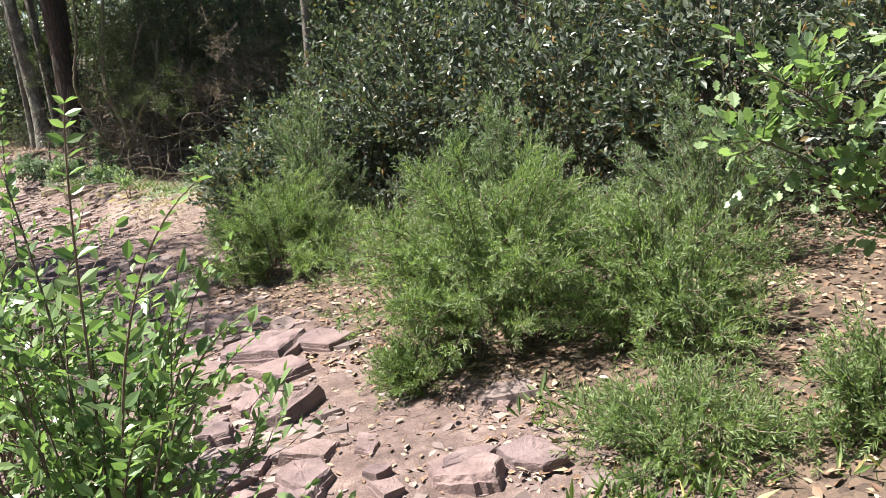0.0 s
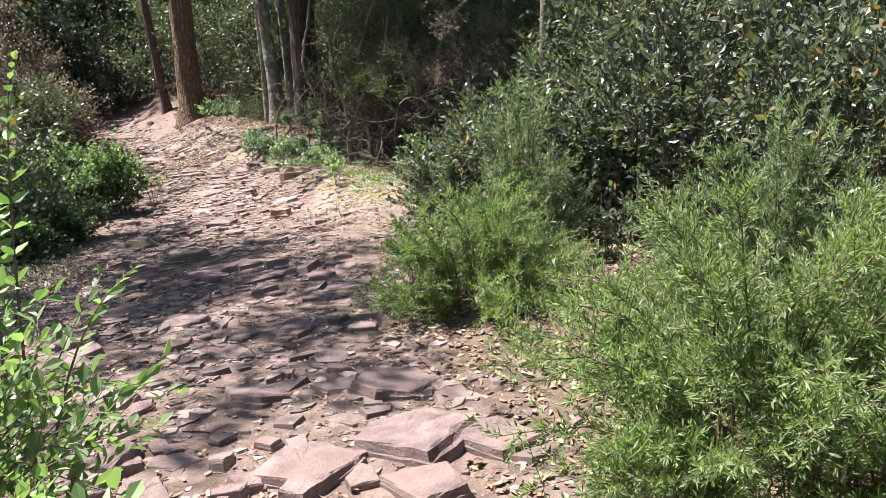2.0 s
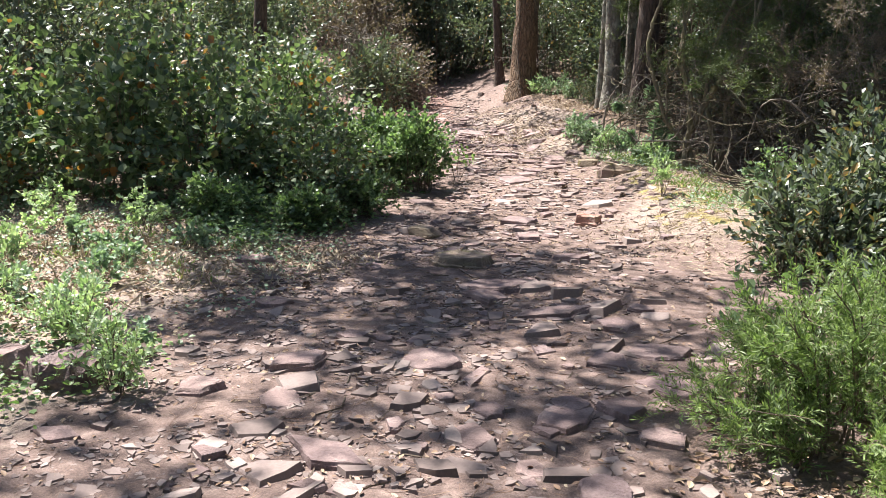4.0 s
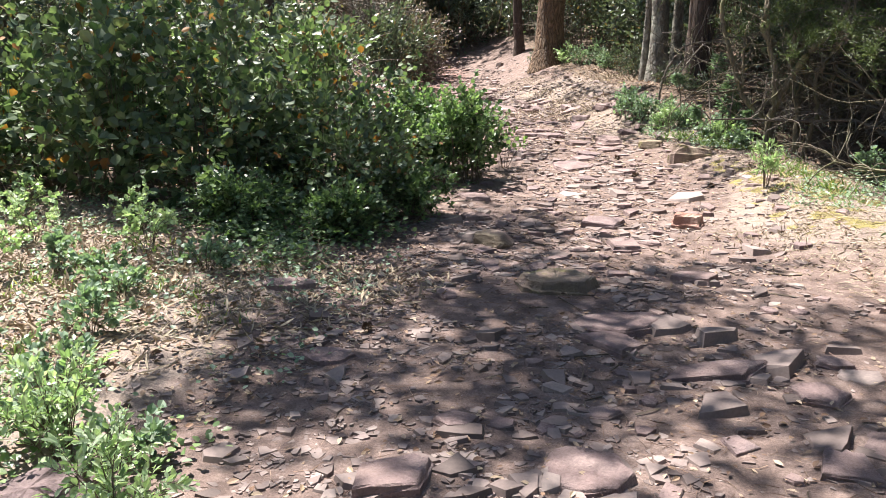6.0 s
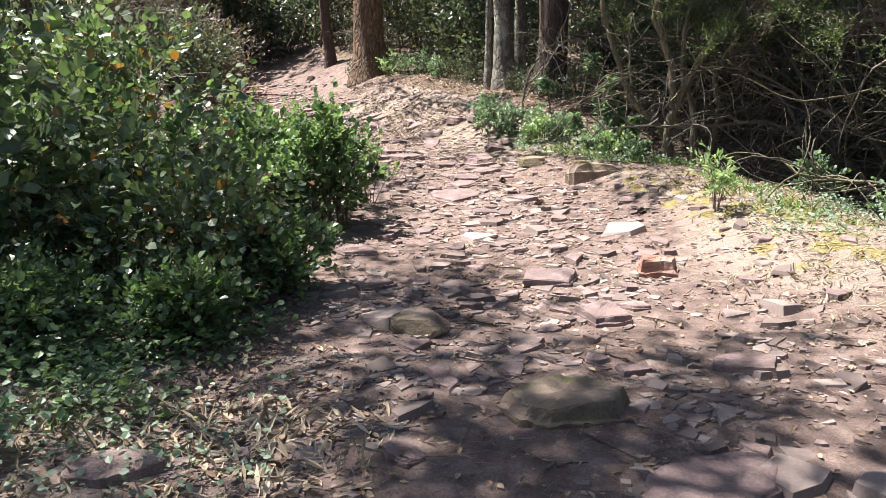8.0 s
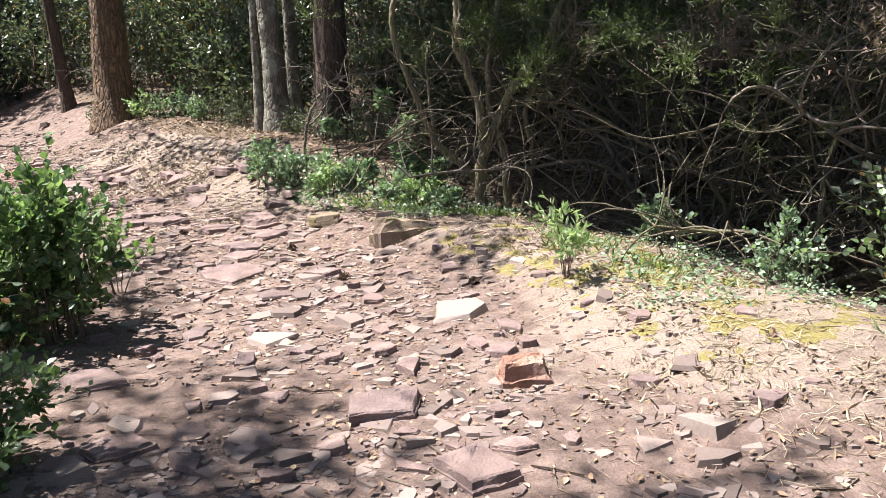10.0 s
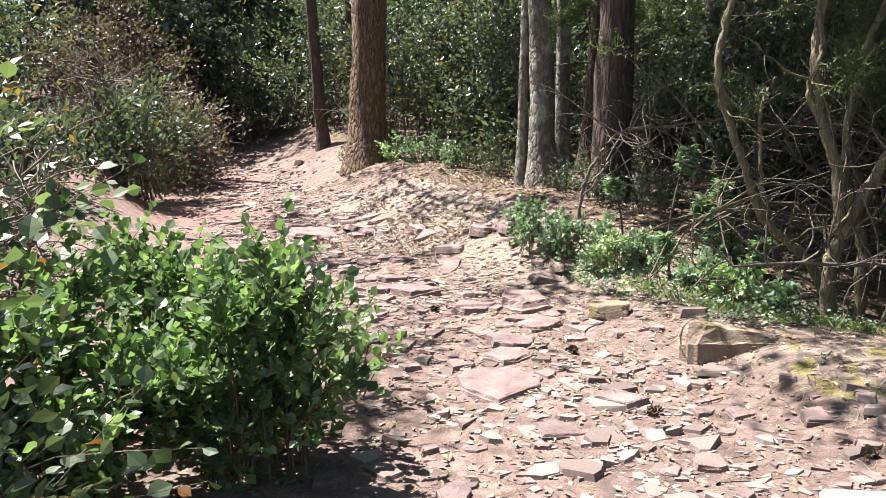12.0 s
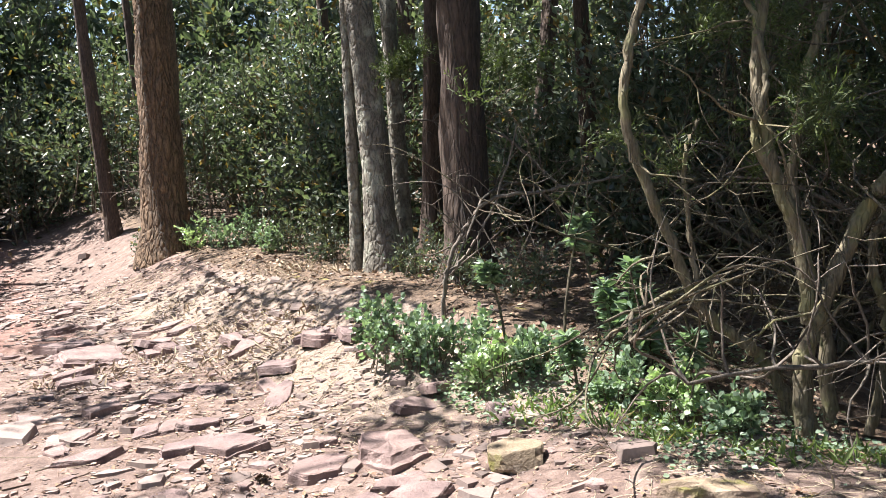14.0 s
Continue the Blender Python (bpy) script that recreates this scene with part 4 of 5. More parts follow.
# ---- bare twisted heath thicket ----
def heath(x, y, label, stems, h, mat=None, leaf_n=0, reach=0.9, seed=0, thick=0.026):
    z = float(land(x, y)) - 0.03
    ob = thing("tree_heath", (x, y, z), label, "shrub", "tree heaths")
    b = Batch()
    tips = []
    for _ in range(stems):
        a = rng.uniform(0, 6.28)
        p = np.array([rng.normal() * 0.08, rng.normal() * 0.08, 0.0])
        way = unit(np.array([np.cos(a) * rng.uniform(0.3, reach), np.sin(a) * rng.uniform(0.3, reach), 1.0]))
        pts, m, sway = [p], 12, rng.normal(size=3) * 0.2
        for _ in range(m - 1):
            sway = sway * 0.7 + rng.normal(size=3) * 0.2
            way = unit(way + sway + np.array([0, 0, 0.05]))
            p = p + way * h / m * 1.15
            pts.append(p)
        pts = np.array(pts)
        r0 = thick * rng.uniform(0.5, 1.2)
        tubes(b, pts[None], r0 * np.linspace(1, 0.35, m)[None], 7)
        for i in range(3, m):
            for _ in range(3):
                w2 = unit(way * 0.2 + rng.normal(size=3) + np.array([0, 0, 0.2]))
                q, q2 = pts[i], []
                curl = rng.normal(size=3) * 0.25
                for _ in range(11):
                    q2.append(q)
                    curl = curl * 0.75 + rng.normal(size=3) * 0.16
                    w2 = unit(w2 + curl)
                    q = q + w2 * 0.095
                q2 = np.array(q2)
                q2[:, 2] = np.maximum(q2[:, 2], 0.02)
                tubes(b, q2[None], r0 * 0.34 * np.linspace(1, 0.22, 11)[None], 4)
                tips.append(q2[-1])
                for jj in (5,):
                    w3 = unit(rng.normal(size=3))
                    e = q2[jj] + w3 * 0.3
                    tubes(b, bezier(q2[jj][None], (q2[jj] + w3 * 0.15 + rng.normal(size=3) * 0.05)[None], e[None], 4), r0 * 0.14 * np.linspace(1, 0.4, 4)[None], 3)
                    tips.append(e)
    part("branch_frame", b, mat or M_HEATH, ob, smooth=True)
    if leaf_n:
        tips = np.array(tips)
        tips = tips[tips[:, 2] > 0.62 * h]
        leaf_n = int(leaf_n * 1.15)
        k = rng.integers(0, len(tips), leaf_n)
        w = unit(rng.normal(size=(leaf_n, 3)) + np.array([0, 0, 0.6]))
        f = Batch()
        for u in np.linspace(0, 1, 14):
            leaves(f, tips[k] + w * 0.2 * u, unit(w * 0.7 + rng.normal(size=(leaf_n, 3)) * 0.6), 0.044, LEAF_NEEDLE, 0.4)
        part("foliage", f, M_DRYLEAF if rng.uniform() < 0.15 else M_HEATHLEAF, ob, kind="stuff")
    return ob


def through_points(pts, m):
    """A smooth line through a few points."""
    p = np.array([pts[0], *pts, pts[-1]], float)
    n = len(pts) - 1
    u = np.linspace(0, n, m)
    i = np.minimum(u.astype(int), n - 1)
    f = (u - i)[:, None]
    a, b, c, d = p[i], p[i + 1], p[i + 2], p[i + 3]
    return 0.5 * (2 * b + (c - a) * f + (2 * a - 5 * b + 4 * c - d) * f ** 2 + (3 * b - a - 3 * c + d) * f ** 3)


def limb_tree(name, label, x, y, limbs, twigs=4, mat=None):
    """limbs: (points from the foot, radius, radius at the end)."""
    z = float(land(x, y)) - 0.04
    ob = thing(name, (x, y, z), label, "shrub", "tree heaths")
    for pts, r, r2 in limbs:
        b = Batch()
        m = 8 * len(pts)
        line = through_points(pts, m)[None]
        line[:, 1:-1] += rng.normal(size=(1, m - 2, 3)) * 0.005
        tubes(b, line, np.linspace(r, r2, m)[None] * (1 + 0.07 * rng.normal(size=(1, m))), 10)
        for i in np.linspace(m * 0.3, m - 1, twigs).astype(int):
            w = unit(rng.normal(size=3) + np.array([0, 0, 0.4]))
            q, q2 = line[0, i], []
            for _ in range(9):
                q2.append(q)
                w = unit(w + rng.normal(size=3) * 0.33)
                q = q + w * 0.085
            tubes(b, np.array(q2)[None], r2 * 0.45 * np.linspace(1, 0.2, 9)[None], 5)
            e = q2[5] + unit(rng.normal(size=3)) * 0.25
            tubes(b, bezier(q2[5][None], ((q2[5] + e) / 2 + rng.normal(size=3) * 0.04)[None], e[None], 5), r2 * 0.2 * np.linspace(1, 0.4, 5)[None], 4)
        part("stem", b, mat or M_HEATHSTEM_LIT, ob, smooth=True)
    return ob


limb_tree("tree_heath", "twisted tree heath with mossy forked grey-brown stems", -4.26, 14.3, (
    (((0, 0, 0), (-0.03, 0, 0.36), (0.06, 0, 0.66), (0.32, 0.02, 1.18), (0.62, 0.05, 1.55), (0.8, 0.1, 2.3)), 0.052, 0.026),
    (((0.02, 0, 0.62), (-0.01, 0, 1.0), (-0.13, 0.02, 1.4), (-0.17, 0.04, 1.85), (-0.05, 0.1, 2.5), (0.1, 0.1, 3.2)), 0.042, 0.02),
    (((-0.06, 0.01, 1.2), (-0.2, 0, 1.5), (-0.14, 0, 1.8), (-0.25, 0.1, 2.4)), 0.022, 0.012),
    (((0.22, 0.4, 0), (0.2, 0.4, 0.55), (0.07, 0.4, 1.05), (0.2, 0.45, 1.9), (0.5, 0.5, 2.6)), 0.042, 0.02),
    (((0.34, 0.2, 0), (0.45, 0.2, 0.5), (0.4, 0.25, 0.95), (0.7, 0.3, 1.5), (0.66, 0.3, 2.3)), 0.028, 0.015)), 5)
limb_tree("tree_heath", "long bowed tree heath stem leaning out of the thicket", -4.24, 14.62, (
    (((0, 0, 0), (-0.05, 0, 0.2), (-0.18, 0, 0.42), (-0.44, 0, 0.66), (-0.6, 0, 1.08), (-0.75, 0, 1.52), (-0.76, 0.02, 1.9), (-0.62, 0.05, 2.4), (-0.5, 0.1, 3.2)), 0.036, 0.02),
    (((-0.45, 0, 0.68), (-0.47, 0.02, 1.0), (-0.49, 0.02, 1.4), (-0.4, 0.05, 1.62)), 0.017, 0.008)), 5)
limb_tree("dead_sapling", "thin bare leaning sapling with grey twigs", -6.19, 15.9, (
    (((0, 0, 0), (0.02, 0, 0.25), (0.1, 0, 0.55), (0.35, 0, 0.88), (0.78, 0.05, 0.94), (1.27, 0.1, 1.0)), 0.018, 0.009),
    (((0.05, 0, 0.4), (0.2, 0.05, 0.55), (0.42, 0.1, 0.9), (0.6, 0.1, 1.4)), 0.012, 0.006)), 5, M_GREYTWIG)
for x, y, n, h, lf in ((-2.8, 14.6, 7, 2.3, 800), (-2.3, 13.6, 7, 2.2, 800), (-3.6, 15.6, 8, 2.6, 850), (-2.6, 15.0, 8, 2.5, 800), (-1.5, 13.4, 8, 2.4, 800), (-3.4, 17.0, 7, 2.8, 800), (-1.4, 14.8, 8, 2.8, 800), (-0.4, 13.2, 8, 2.6, 800), (-5.0, 18.3, 4, 2.8, 650), (0.6, 12.2, 8, 2.6, 800), (-2.0, 12.4, 5, 1.6, 100)):
    heath(x, y, "bare tangled tree heath with dead grey branches", n, h, M_HEATH if rng.uniform() < 0.75 else M_GREYTWIG, lf)
for x, y, n, h in ((-14.2, 20.4, 6, 1.4), (-13.9, 18.6, 5, 1.2), (-11.6, 22.9, 5, 1.6), (-9.8, 13.0, 5, 1.2)):
    heath(x, y, "grey dead brushwood on the bank", n, h, M_GREYTWIG, 0, 1.0)

# ---- grass and moss edges ----
tufts("grass", "fresh green grass tufts along the verge", ((-4.45, 13.95, 0.25), (-4.15, 13.9, 0.2), (-5.3, 14.75, 0.22), (-5.6, 14.8, 0.2), (-4.9, 14.3, 0.2), (-3.6, 12.5, 0.25), (-3.2, 12.0, 0.3), (-5.05, 14.55, 0.2)), 110, 0.09, M_GRASS, 0.9)
tufts("dry_grass", "dry straw and green grass beside the trail", tuple((-5.6 - rng.uniform(0, 1.8), rng.uniform(5.6, 7.9), 0.4) for _ in range(40)), 80, 0.075, M_STRAW, 1.8)
tufts("grass", "green weeds in dry grass", tuple((-5.4 - rng.uniform(0, 1.8), rng.uniform(5.4, 8.0), 0.2) for _ in range(24)), 40, 0.07, M_GRASS, 1.0)
tufts("dry_grass", "pale dry grass on the mound", tuple((-8.6 + rng.uniform(-0.9, 1.6), 17.2 + rng.uniform(-1.4, 1.4), 0.4) for _ in range(20)), 80, 0.09, M_STRAW, 1.6)
tufts("grass", "thin grass among dead leaves", tuple((0.9 + rng.uniform(-0.4, 1.2), rng.uniform(2.0, 3.4), 0.2) for _ in range(10)), 50, 0.12, M_GRASS, 0.8)
for x, y, r, h in ((-5.75, 6.35, 0.22, 0.22), (-6.4, 6.9, 0.25, 0.25), (-6.9, 7.6, 0.3, 0.3), (-4.9, 5.6, 0.2, 0.2), (-7.2, 6.6, 0.35, 0.35), (-6.2, 7.5, 0.22, 0.22), (-7.8, 7.3, 0.4, 0.44), (-5.3, 5.9, 0.18, 0.2), (-4.6, 5.7, 0.15, 0.18), (-6.7, 6.2, 0.25, 0.3), (-7.5, 6.1, 0.3, 0.35), (-8.2, 6.6, 0.35, 0.4), (-5.9, 5.8, 0.2, 0.22), (-6.9, 6.9, 0.25, 0.28), (-7.4, 7.9, 0.3, 0.35), (-6.1, 6.8, 0.2, 0.2), (-8.6, 7.6, 0.35, 0.5)):
    shrub("weed", "sunlit weed with small pale green leaves", "plant", x, y, r, h, 9, 46, 7, 0.038, LEAF_ROUND, M_PALE if h > 0.28 else M_EUPH, upright=0.2, twig_len=0.08, up=0.6, inner=0.3, thick=0.004, group="weeds")

for x, y, r, h in ((-4.15, 5.35, 0.24, 0.40), (-4.75, 5.55, 0.32, 0.46), (-5.25, 5.3, 0.34, 0.5)):
    shrub("tall_weed", "sunlit bushy weed with pale leaves beside rocks", "plant", x, y, r, h, 14, 130, 7, 0.036, LEAF_OVAL, M_PALE, upright=0.35, twig_len=0.11, up=0.6, inner=0.15, thick=0.004, group="weeds")


def creeping(name, label, n, clumps, xs, ys, spread, leaf, height, mat, shape=LEAF_ROUND):
    """Low leaves on short stalks, gathered in loose clumps."""
    cx, cy = rng.uniform(*xs, clumps), rng.uniform(*ys, clumps)
    k = rng.integers(0, clumps, n)
    px, py = cx[k] + rng.normal(size=n) * spread, cy[k] + rng.normal(size=n) * spread
    keep = np.abs(px - trail(py)) * 0.85 > 1.25
    px, py = px[keep], py[keep]
    m = len(px)
    at = np.stack([px, py, land(px, py) + rng.uniform(0.005, 1, m) ** 1.5 * height], -1)
    a = rng.uniform(0, 6.28, m)
    f = Batch()
    leaves(f, at, np.stack([np.cos(a), np.sin(a), rng.uniform(-0.1, 0.7, m)], -1), leaf * rng.uniform(0.5, 1.3, m), shape, 0.7)
    return tagged(part(name, f, mat), label, "weeds", kind="stuff")


creeping("low_weeds", "low green weeds creeping through dry grass", 5200, 80, (-9.5, -4.5), (4.9, 8.6), 0.16, 0.03, 0.09, M_EUPH)
creeping("low_weeds", "sunlit pale weeds beside the edge rocks", 1500, 16, (-6.0, -4.2), (4.8, 5.8), 0.14, 0.034, 0.14, M_YOUNG)
creeping("ground_creeper", "dark glossy creeper leaves at the foot of the brambles", 5200, 46, (-7.8, -5.9), (8.0, 9.4), 0.15, 0.04, 0.14, M_BOX)
creeping("verge_weeds", "fresh green weeds along the forest verge", 3600, 60, (-6.2, -3.9), (13.7, 15.6), 0.12, 0.026, 0.08, M_EUPH)
creeping("verge_weeds", "small weeds on the sunny forest edge", 1500, 26, (-3.4, -2.2), (11.2, 13.2), 0.12, 0.028, 0.08, M_EUPH)
tufts("dry_grass", "matted straw and dry stalks beside the trail", tuple((-4.9 - rng.uniform(0, 4.2), rng.uniform(4.9, 8.2), 0.4) for _ in range(90)), 100, 0.10, M_STRAW, 2.6)

tufts("moss", "yellow-green moss cushions on the sunny verge", tuple((-3.1 + rng.normal() * 0.35 - max(0.0, y - 11.4) * 0.45, y, 0.22) for y in rng.uniform(9.9, 13.2, 34)), 280, 0.014, M_MOSS, 0.9)
tufts("dry_grass", "short dry grass on the sunny verge", tuple((-3.0 + rng.normal() * 0.4 - max(0.0, y - 11.4) * 0.5, y, 0.35) for y in rng.uniform(9.8, 13.6, 30)), 60, 0.06, M_STRAW, 1.8)
tufts("grass", "thin green grass at the forest edge", tuple((-2.55 + rng.normal() * 0.2 - max(0.0, y - 11.2) * 0.6, y, 0.2) for y in rng.uniform(10.0, 13.6, 9)), 30, 0.07, M_GRASS, 0.9)

# ---- rocks one could name ----
rock("red_rock", "rust-red broken rock lying in the sun", -4.03, 10.68, 0.27, 0.22, 0.12, 20, M_REDSTONE, 31, 5)
rock("mossy_rock", "squat boulder with yellow moss at the verge", -4.90, 13.45, 0.42, 0.32, 0.14, 20, M_MOSSY, 42, 6)
rock("mossy_rock", "low round mossy rock", -5.66, 14.2, 0.30, 0.28, 0.11, 10, M_MOSSY, 43, 8)
rock("square_slab", "grey squared sandstone slab tilted in the trail", -6.33, 14.42, 0.36, 0.36, 0.10, -5, M_STONE, 45, 5)
rock("round_boulder", "rounded brown boulder half sunk in earth", -5.12, 9.35, 0.30, 0.28, 0.10, 8, M_MOSSY, 47, 9)
rock("block_stone", "brown block of sandstone beside flat slabs", -4.22, 8.6, 0.40, 0.36, 0.10, 30, M_MOSSY, 49, 7)
rock("large_slab", "large pale triangular sandstone slab", -1.00, 4.70, 0.54, 0.52, 0.085, 10, M_STONE, 52, 5)
rock("edge_rock", "grey boulder among weeds at the trail edge", -4.45, 5.25, 0.32, 0.34, 0.16, 30, M_STONE, 54, 7)
rock("edge_rock", "dark angular rock at the trail edge", -4.75, 5.1, 0.28, 0.3, 0.14, 30, M_STONE, 55, 7)

# ---- slabs of the trail ----
stone(-0.60, 4.70, 0.40, 0.34, 1, 0.06)
stone(-1.22, 5.32, 0.45, 0.52, -1, 0.05)
stone(-0.74, 4.83, 0.27, 0.27, 1)
stone(-0.83, 4.26, 0.40, 0.32, 2, 0.055)
stone(-1.38, 4.42, 0.44, 0.50, 1, 0.05)
stone(-1.93, 5.20, 0.35, 0.35, -0)
stone(-1.72, 5.78, 0.21, 0.31, -2)
stone(-2.84, 5.39, 0.44, 0.27, -1)
stone(-2.59, 4.79, 0.37, 0.32, 1)
stone(-2.03, 4.47, 0.26, 0.16, 2)
stone(-2.15, 6.35, 0.24, 0.45, -4)
stone(-1.41, 5.20, 0.17, 0.24, -0)
stone(-3.65, 6.15, 0.34, 0.41, 34)
stone(-3.38, 5.71, 0.20, 0.30, 34)
stone(-3.10, 6.56, 0.37, 0.44, 34)
stone(-2.78, 6.55, 0.15, 0.38, 34)
stone(-2.42, 5.91, 0.20, 0.31, 34)
stone(-2.11, 7.41, 0.37, 0.37, 34)
stone(-1.88, 6.96, 0.37, 0.30, 34)
stone(-2.31, 7.13, 0.26, 0.31, 34)
stone(-1.71, 6.37, 0.25, 0.22, 34)
stone(-1.99, 6.56, 0.21, 0.31, 34)
stone(-2.21, 6.45, 0.19, 0.24, 34)
stone(-2.14, 6.16, 0.18, 0.20, 34)
stone(-2.76, 5.81, 0.11, 0.16, 35)
stone(-2.05, 5.79, 0.12, 0.17, 34)
stone(-3.63, 8.17, 0.60, 0.37, 34)
stone(-3.54, 7.87, 0.34, 0.34, 34)
stone(-2.99, 7.77, 0.52, 0.28, 34)
stone(-4.63, 6.91, 0.23, 0.25, 34)
stone(-5.60, 7.65, 0.32, 0.31, 34)
stone(-3.92, 4.87, 0.25, 0.19, 34)
stone(-3.71, 6.64, 0.17, 0.15, 34)
stone(-2.51, 7.75, 0.25, 0.23, 34)
stone(-3.21, 5.13, 0.19, 0.14, 34)
stone(-4.26, 9.78, 0.34, 0.39, 7)
stone(-4.64, 10.37, 0.40, 0.44, 5)
stone(-5.67, 9.98, 0.26, 0.21, 6)
stone(-5.42, 10.13, 0.16, 0.24, 5)
stone(-4.52, 9.21, 0.18, 0.24, 8)
stone(-4.65, 9.15, 0.10, 0.15, 8)
stone(-4.48, 9.52, 0.15, 0.15, 7)
stone(-4.18, 9.17, 0.12, 0.14, 8)
stone(-4.00, 9.06, 0.16, 0.17, 8)
stone(-3.53, 9.24, 0.35, 0.28, 8)
stone(-4.51, 8.94, 0.12, 0.16, 9)
stone(-6.06, 12.74, 0.46, 0.61, -1)
stone(-5.61, 12.21, 0.24, 0.29, 0)
stone(-6.13, 10.73, 0.39, 0.33, 4)
stone(-6.14, 13.42, 0.32, 0.36, -3)
stone(-6.11, 13.18, 0.29, 0.30, -1)
stone(-6.81, 13.17, 0.20, 0.41, -1)
stone(-7.29, 14.62, 0.44, 0.38, -5)
stone(-7.17, 16.31, 0.30, 0.40, -10)
stone(-7.30, 13.89, 0.22, 0.33, -3)
stone(-7.95, 14.94, 0.22, 0.32, -6)
stone(-7.46, 16.10, 0.33, 0.62, -9)
stone(-9.94, 17.48, 0.50, 0.44, -11)
stone(-9.45, 17.10, 0.63, 0.74, -11)
stone(-5.38, 12.59, 0.27, 0.29, 15)
stone(-9.89, 17.35, 0.48, 0.53, -11)
stone(-9.41, 16.95, 0.62, 0.59, -10)
stone(-7.81, 15.03, 0.17, 0.36, -6)

stone(-0.69, 3.65, 0.42, 0.26, 25, 0.09)
stone(0.10, 2.85, 0.26, 0.24, 10, 0.05)
stone(0.36, 2.76, 0.30, 0.24, 0, 0.06)
stone(-1.20, 3.42, 0.24, 0.20, 0, 0.05)

# broken slabs where the walk begins
for k in range(64):
    y = 2.2 + 2.5 * (k + 0.5) / 64
    x = float(trail(y)) + 0.1 + rng.normal() * 0.42
    w = float(np.clip(rng.lognormal(-1.85, 0.35), 0.08, 0.3))
    stone(x, y, w * rng.uniform(0.9, 1.3), w * rng.uniform(0.8, 1.1), rng.uniform(0, 360), w * 0.16 + 0.012, (rng.normal() * 5, rng.normal() * 5))

# flush slabs on the mound
for k in range(14):
    y = 14.7 + 3.2 * (k + 0.5) / 14
    x = float(trail(y)) + rng.uniform(0.7, 1.9)
    stone(x, y, rng.uniform(0.25, 0.5), rng.uniform(0.2, 0.36), rng.uniform(0, 360), 0.03, (0, -12))

# flat slabs along the upper trail
for k in range(44):
    y = 13.2 + 8.6 * (k + 0.5) / 44
    x = float(trail(y)) + rng.uniform(-1.2, 0.8)
    stone(x, y, rng.uniform(0.18, 0.42), rng.uniform(0.16, 0.36), rng.uniform(0, 360))

# loose stones between the slabs
tries = 0
while len(placed) < 399 and tries < 9000:
    tries += 1
    y = rng.uniform(2.0, 17.5)
    x = float(trail(y)) + rng.normal() * 0.95
    d = (x - float(trail(y))) * 0.85
    w = float(np.clip(rng.lognormal(-2.0, 0.42), 0.07, 0.34))
    w = min(w, 0.15) if y > 9.5 else w
    if abs(d) > 1.55 or (d < -0.5 and 5 < y < 9 and rng.uniform() < 0.6) or any((x - a) ** 2 + (y - b) ** 2 < (c + w * 0.42) ** 2 for a, b, c in placed):
        continue
    stone(x, y, w * rng.uniform(0.8, 1.3), w * rng.uniform(0.7, 1.2), rng.uniform(0, 360))


def scatter(n, y0, y1, spread, bias=0.0):
    y = rng.uniform(y0, y1, n)
    return trail(y) + bias + np.clip(rng.normal(size=n) * spread, -1.9, 1.7), y


def chips(n, y0, y1, spread, size, k=5, bias=0.0):
    x, y = scatter(n, y0, y1, spread, bias=bias)
    keep = rough_noise(x, y, 3.2, 21) + rough_noise(x, y, 7.5, 22) + rng.normal(size=n) * 0.35 > -0.12
    x, y = x[keep], y[keep]
    n = len(x)
    s = size * rng.lognormal(0, 0.5, n)
    a = (np.arange(k)[None] + rng.uniform(-0.35, 0.35, (n, k))) * 2 * np.pi / k + rng.uniform(0, 6.28, (n, 1))
    rad = rng.uniform(0.22, 0.7, (n, k)) * s[:, None]
    h = s * rng.uniform(0.05, 0.15, n)
    tilt = rng.normal(size=(n, 2)) * 0.10
    z = land(x, y)
    px, py = np.cos(a) * rad, np.sin(a) * rad
    dz = px * tilt[:, :1] + py * tilt[:, 1:]
    low = np.stack([x[:, None] + px * 1.05, y[:, None] + py * 1.05, (z - 0.01)[:, None] + dz * 0], -1)
    top = np.stack([x[:, None] + px * 0.9, y[:, None] + py * 0.9, (z + h)[:, None] + dz], -1)
    v = np.concatenate([low, top, np.stack([x, y, z + h * 1.02], -1)[:, None]], 1)
    j = np.arange(k)
    j2 = (j + 1) % k
    side = np.stack([j, j2, j2 + k, j + k], -1)
    cap = np.stack([j + k, j2 + k, np.full(k, 2 * k)], -1)
    off = (np.arange(n) * (2 * k + 1))[:, None, None]
    b = Batch()
    b.add(v.reshape(-1, 3), (side[None] + off).reshape(-1, 4))
    b.f[3].append((cap[None] + off).reshape(-1, 3))
    return b


part("stone_rubble", chips(1300, 1.2, 15, 0.75, 0.095), M_CHIPS, ground, "broken red-grey stone rubble", kind="stuff")
part("stone_chips", chips(5600, 1.2, 17.5, 0.85, 0.046), M_CHIPS, ground, "small broken red-grey stone chips", kind="stuff")
part("gravel", chips(16000, 1.0, 17.5, 0.95, 0.027, 4), M_CHIPS, ground, "fine stony gravel", kind="stuff")

part("verge_chips", chips(6500, 4.2, 10, 0.6, 0.027, 4, -1.4), M_CHIPS, ground, "fine gravel on the trodden earth", kind="stuff")
part("upper_chips", chips(3600, 16.5, 23.5, 0.85, 0.055), M_CHIPS, ground, "stone flakes on the upper trail", kind="stuff")
part("mound_chips", chips(2200, 14.6, 19.5, 0.7, 0.05, 5, 0.95), M_CHIPS, ground, "thin stone flakes on the mound", kind="stuff")


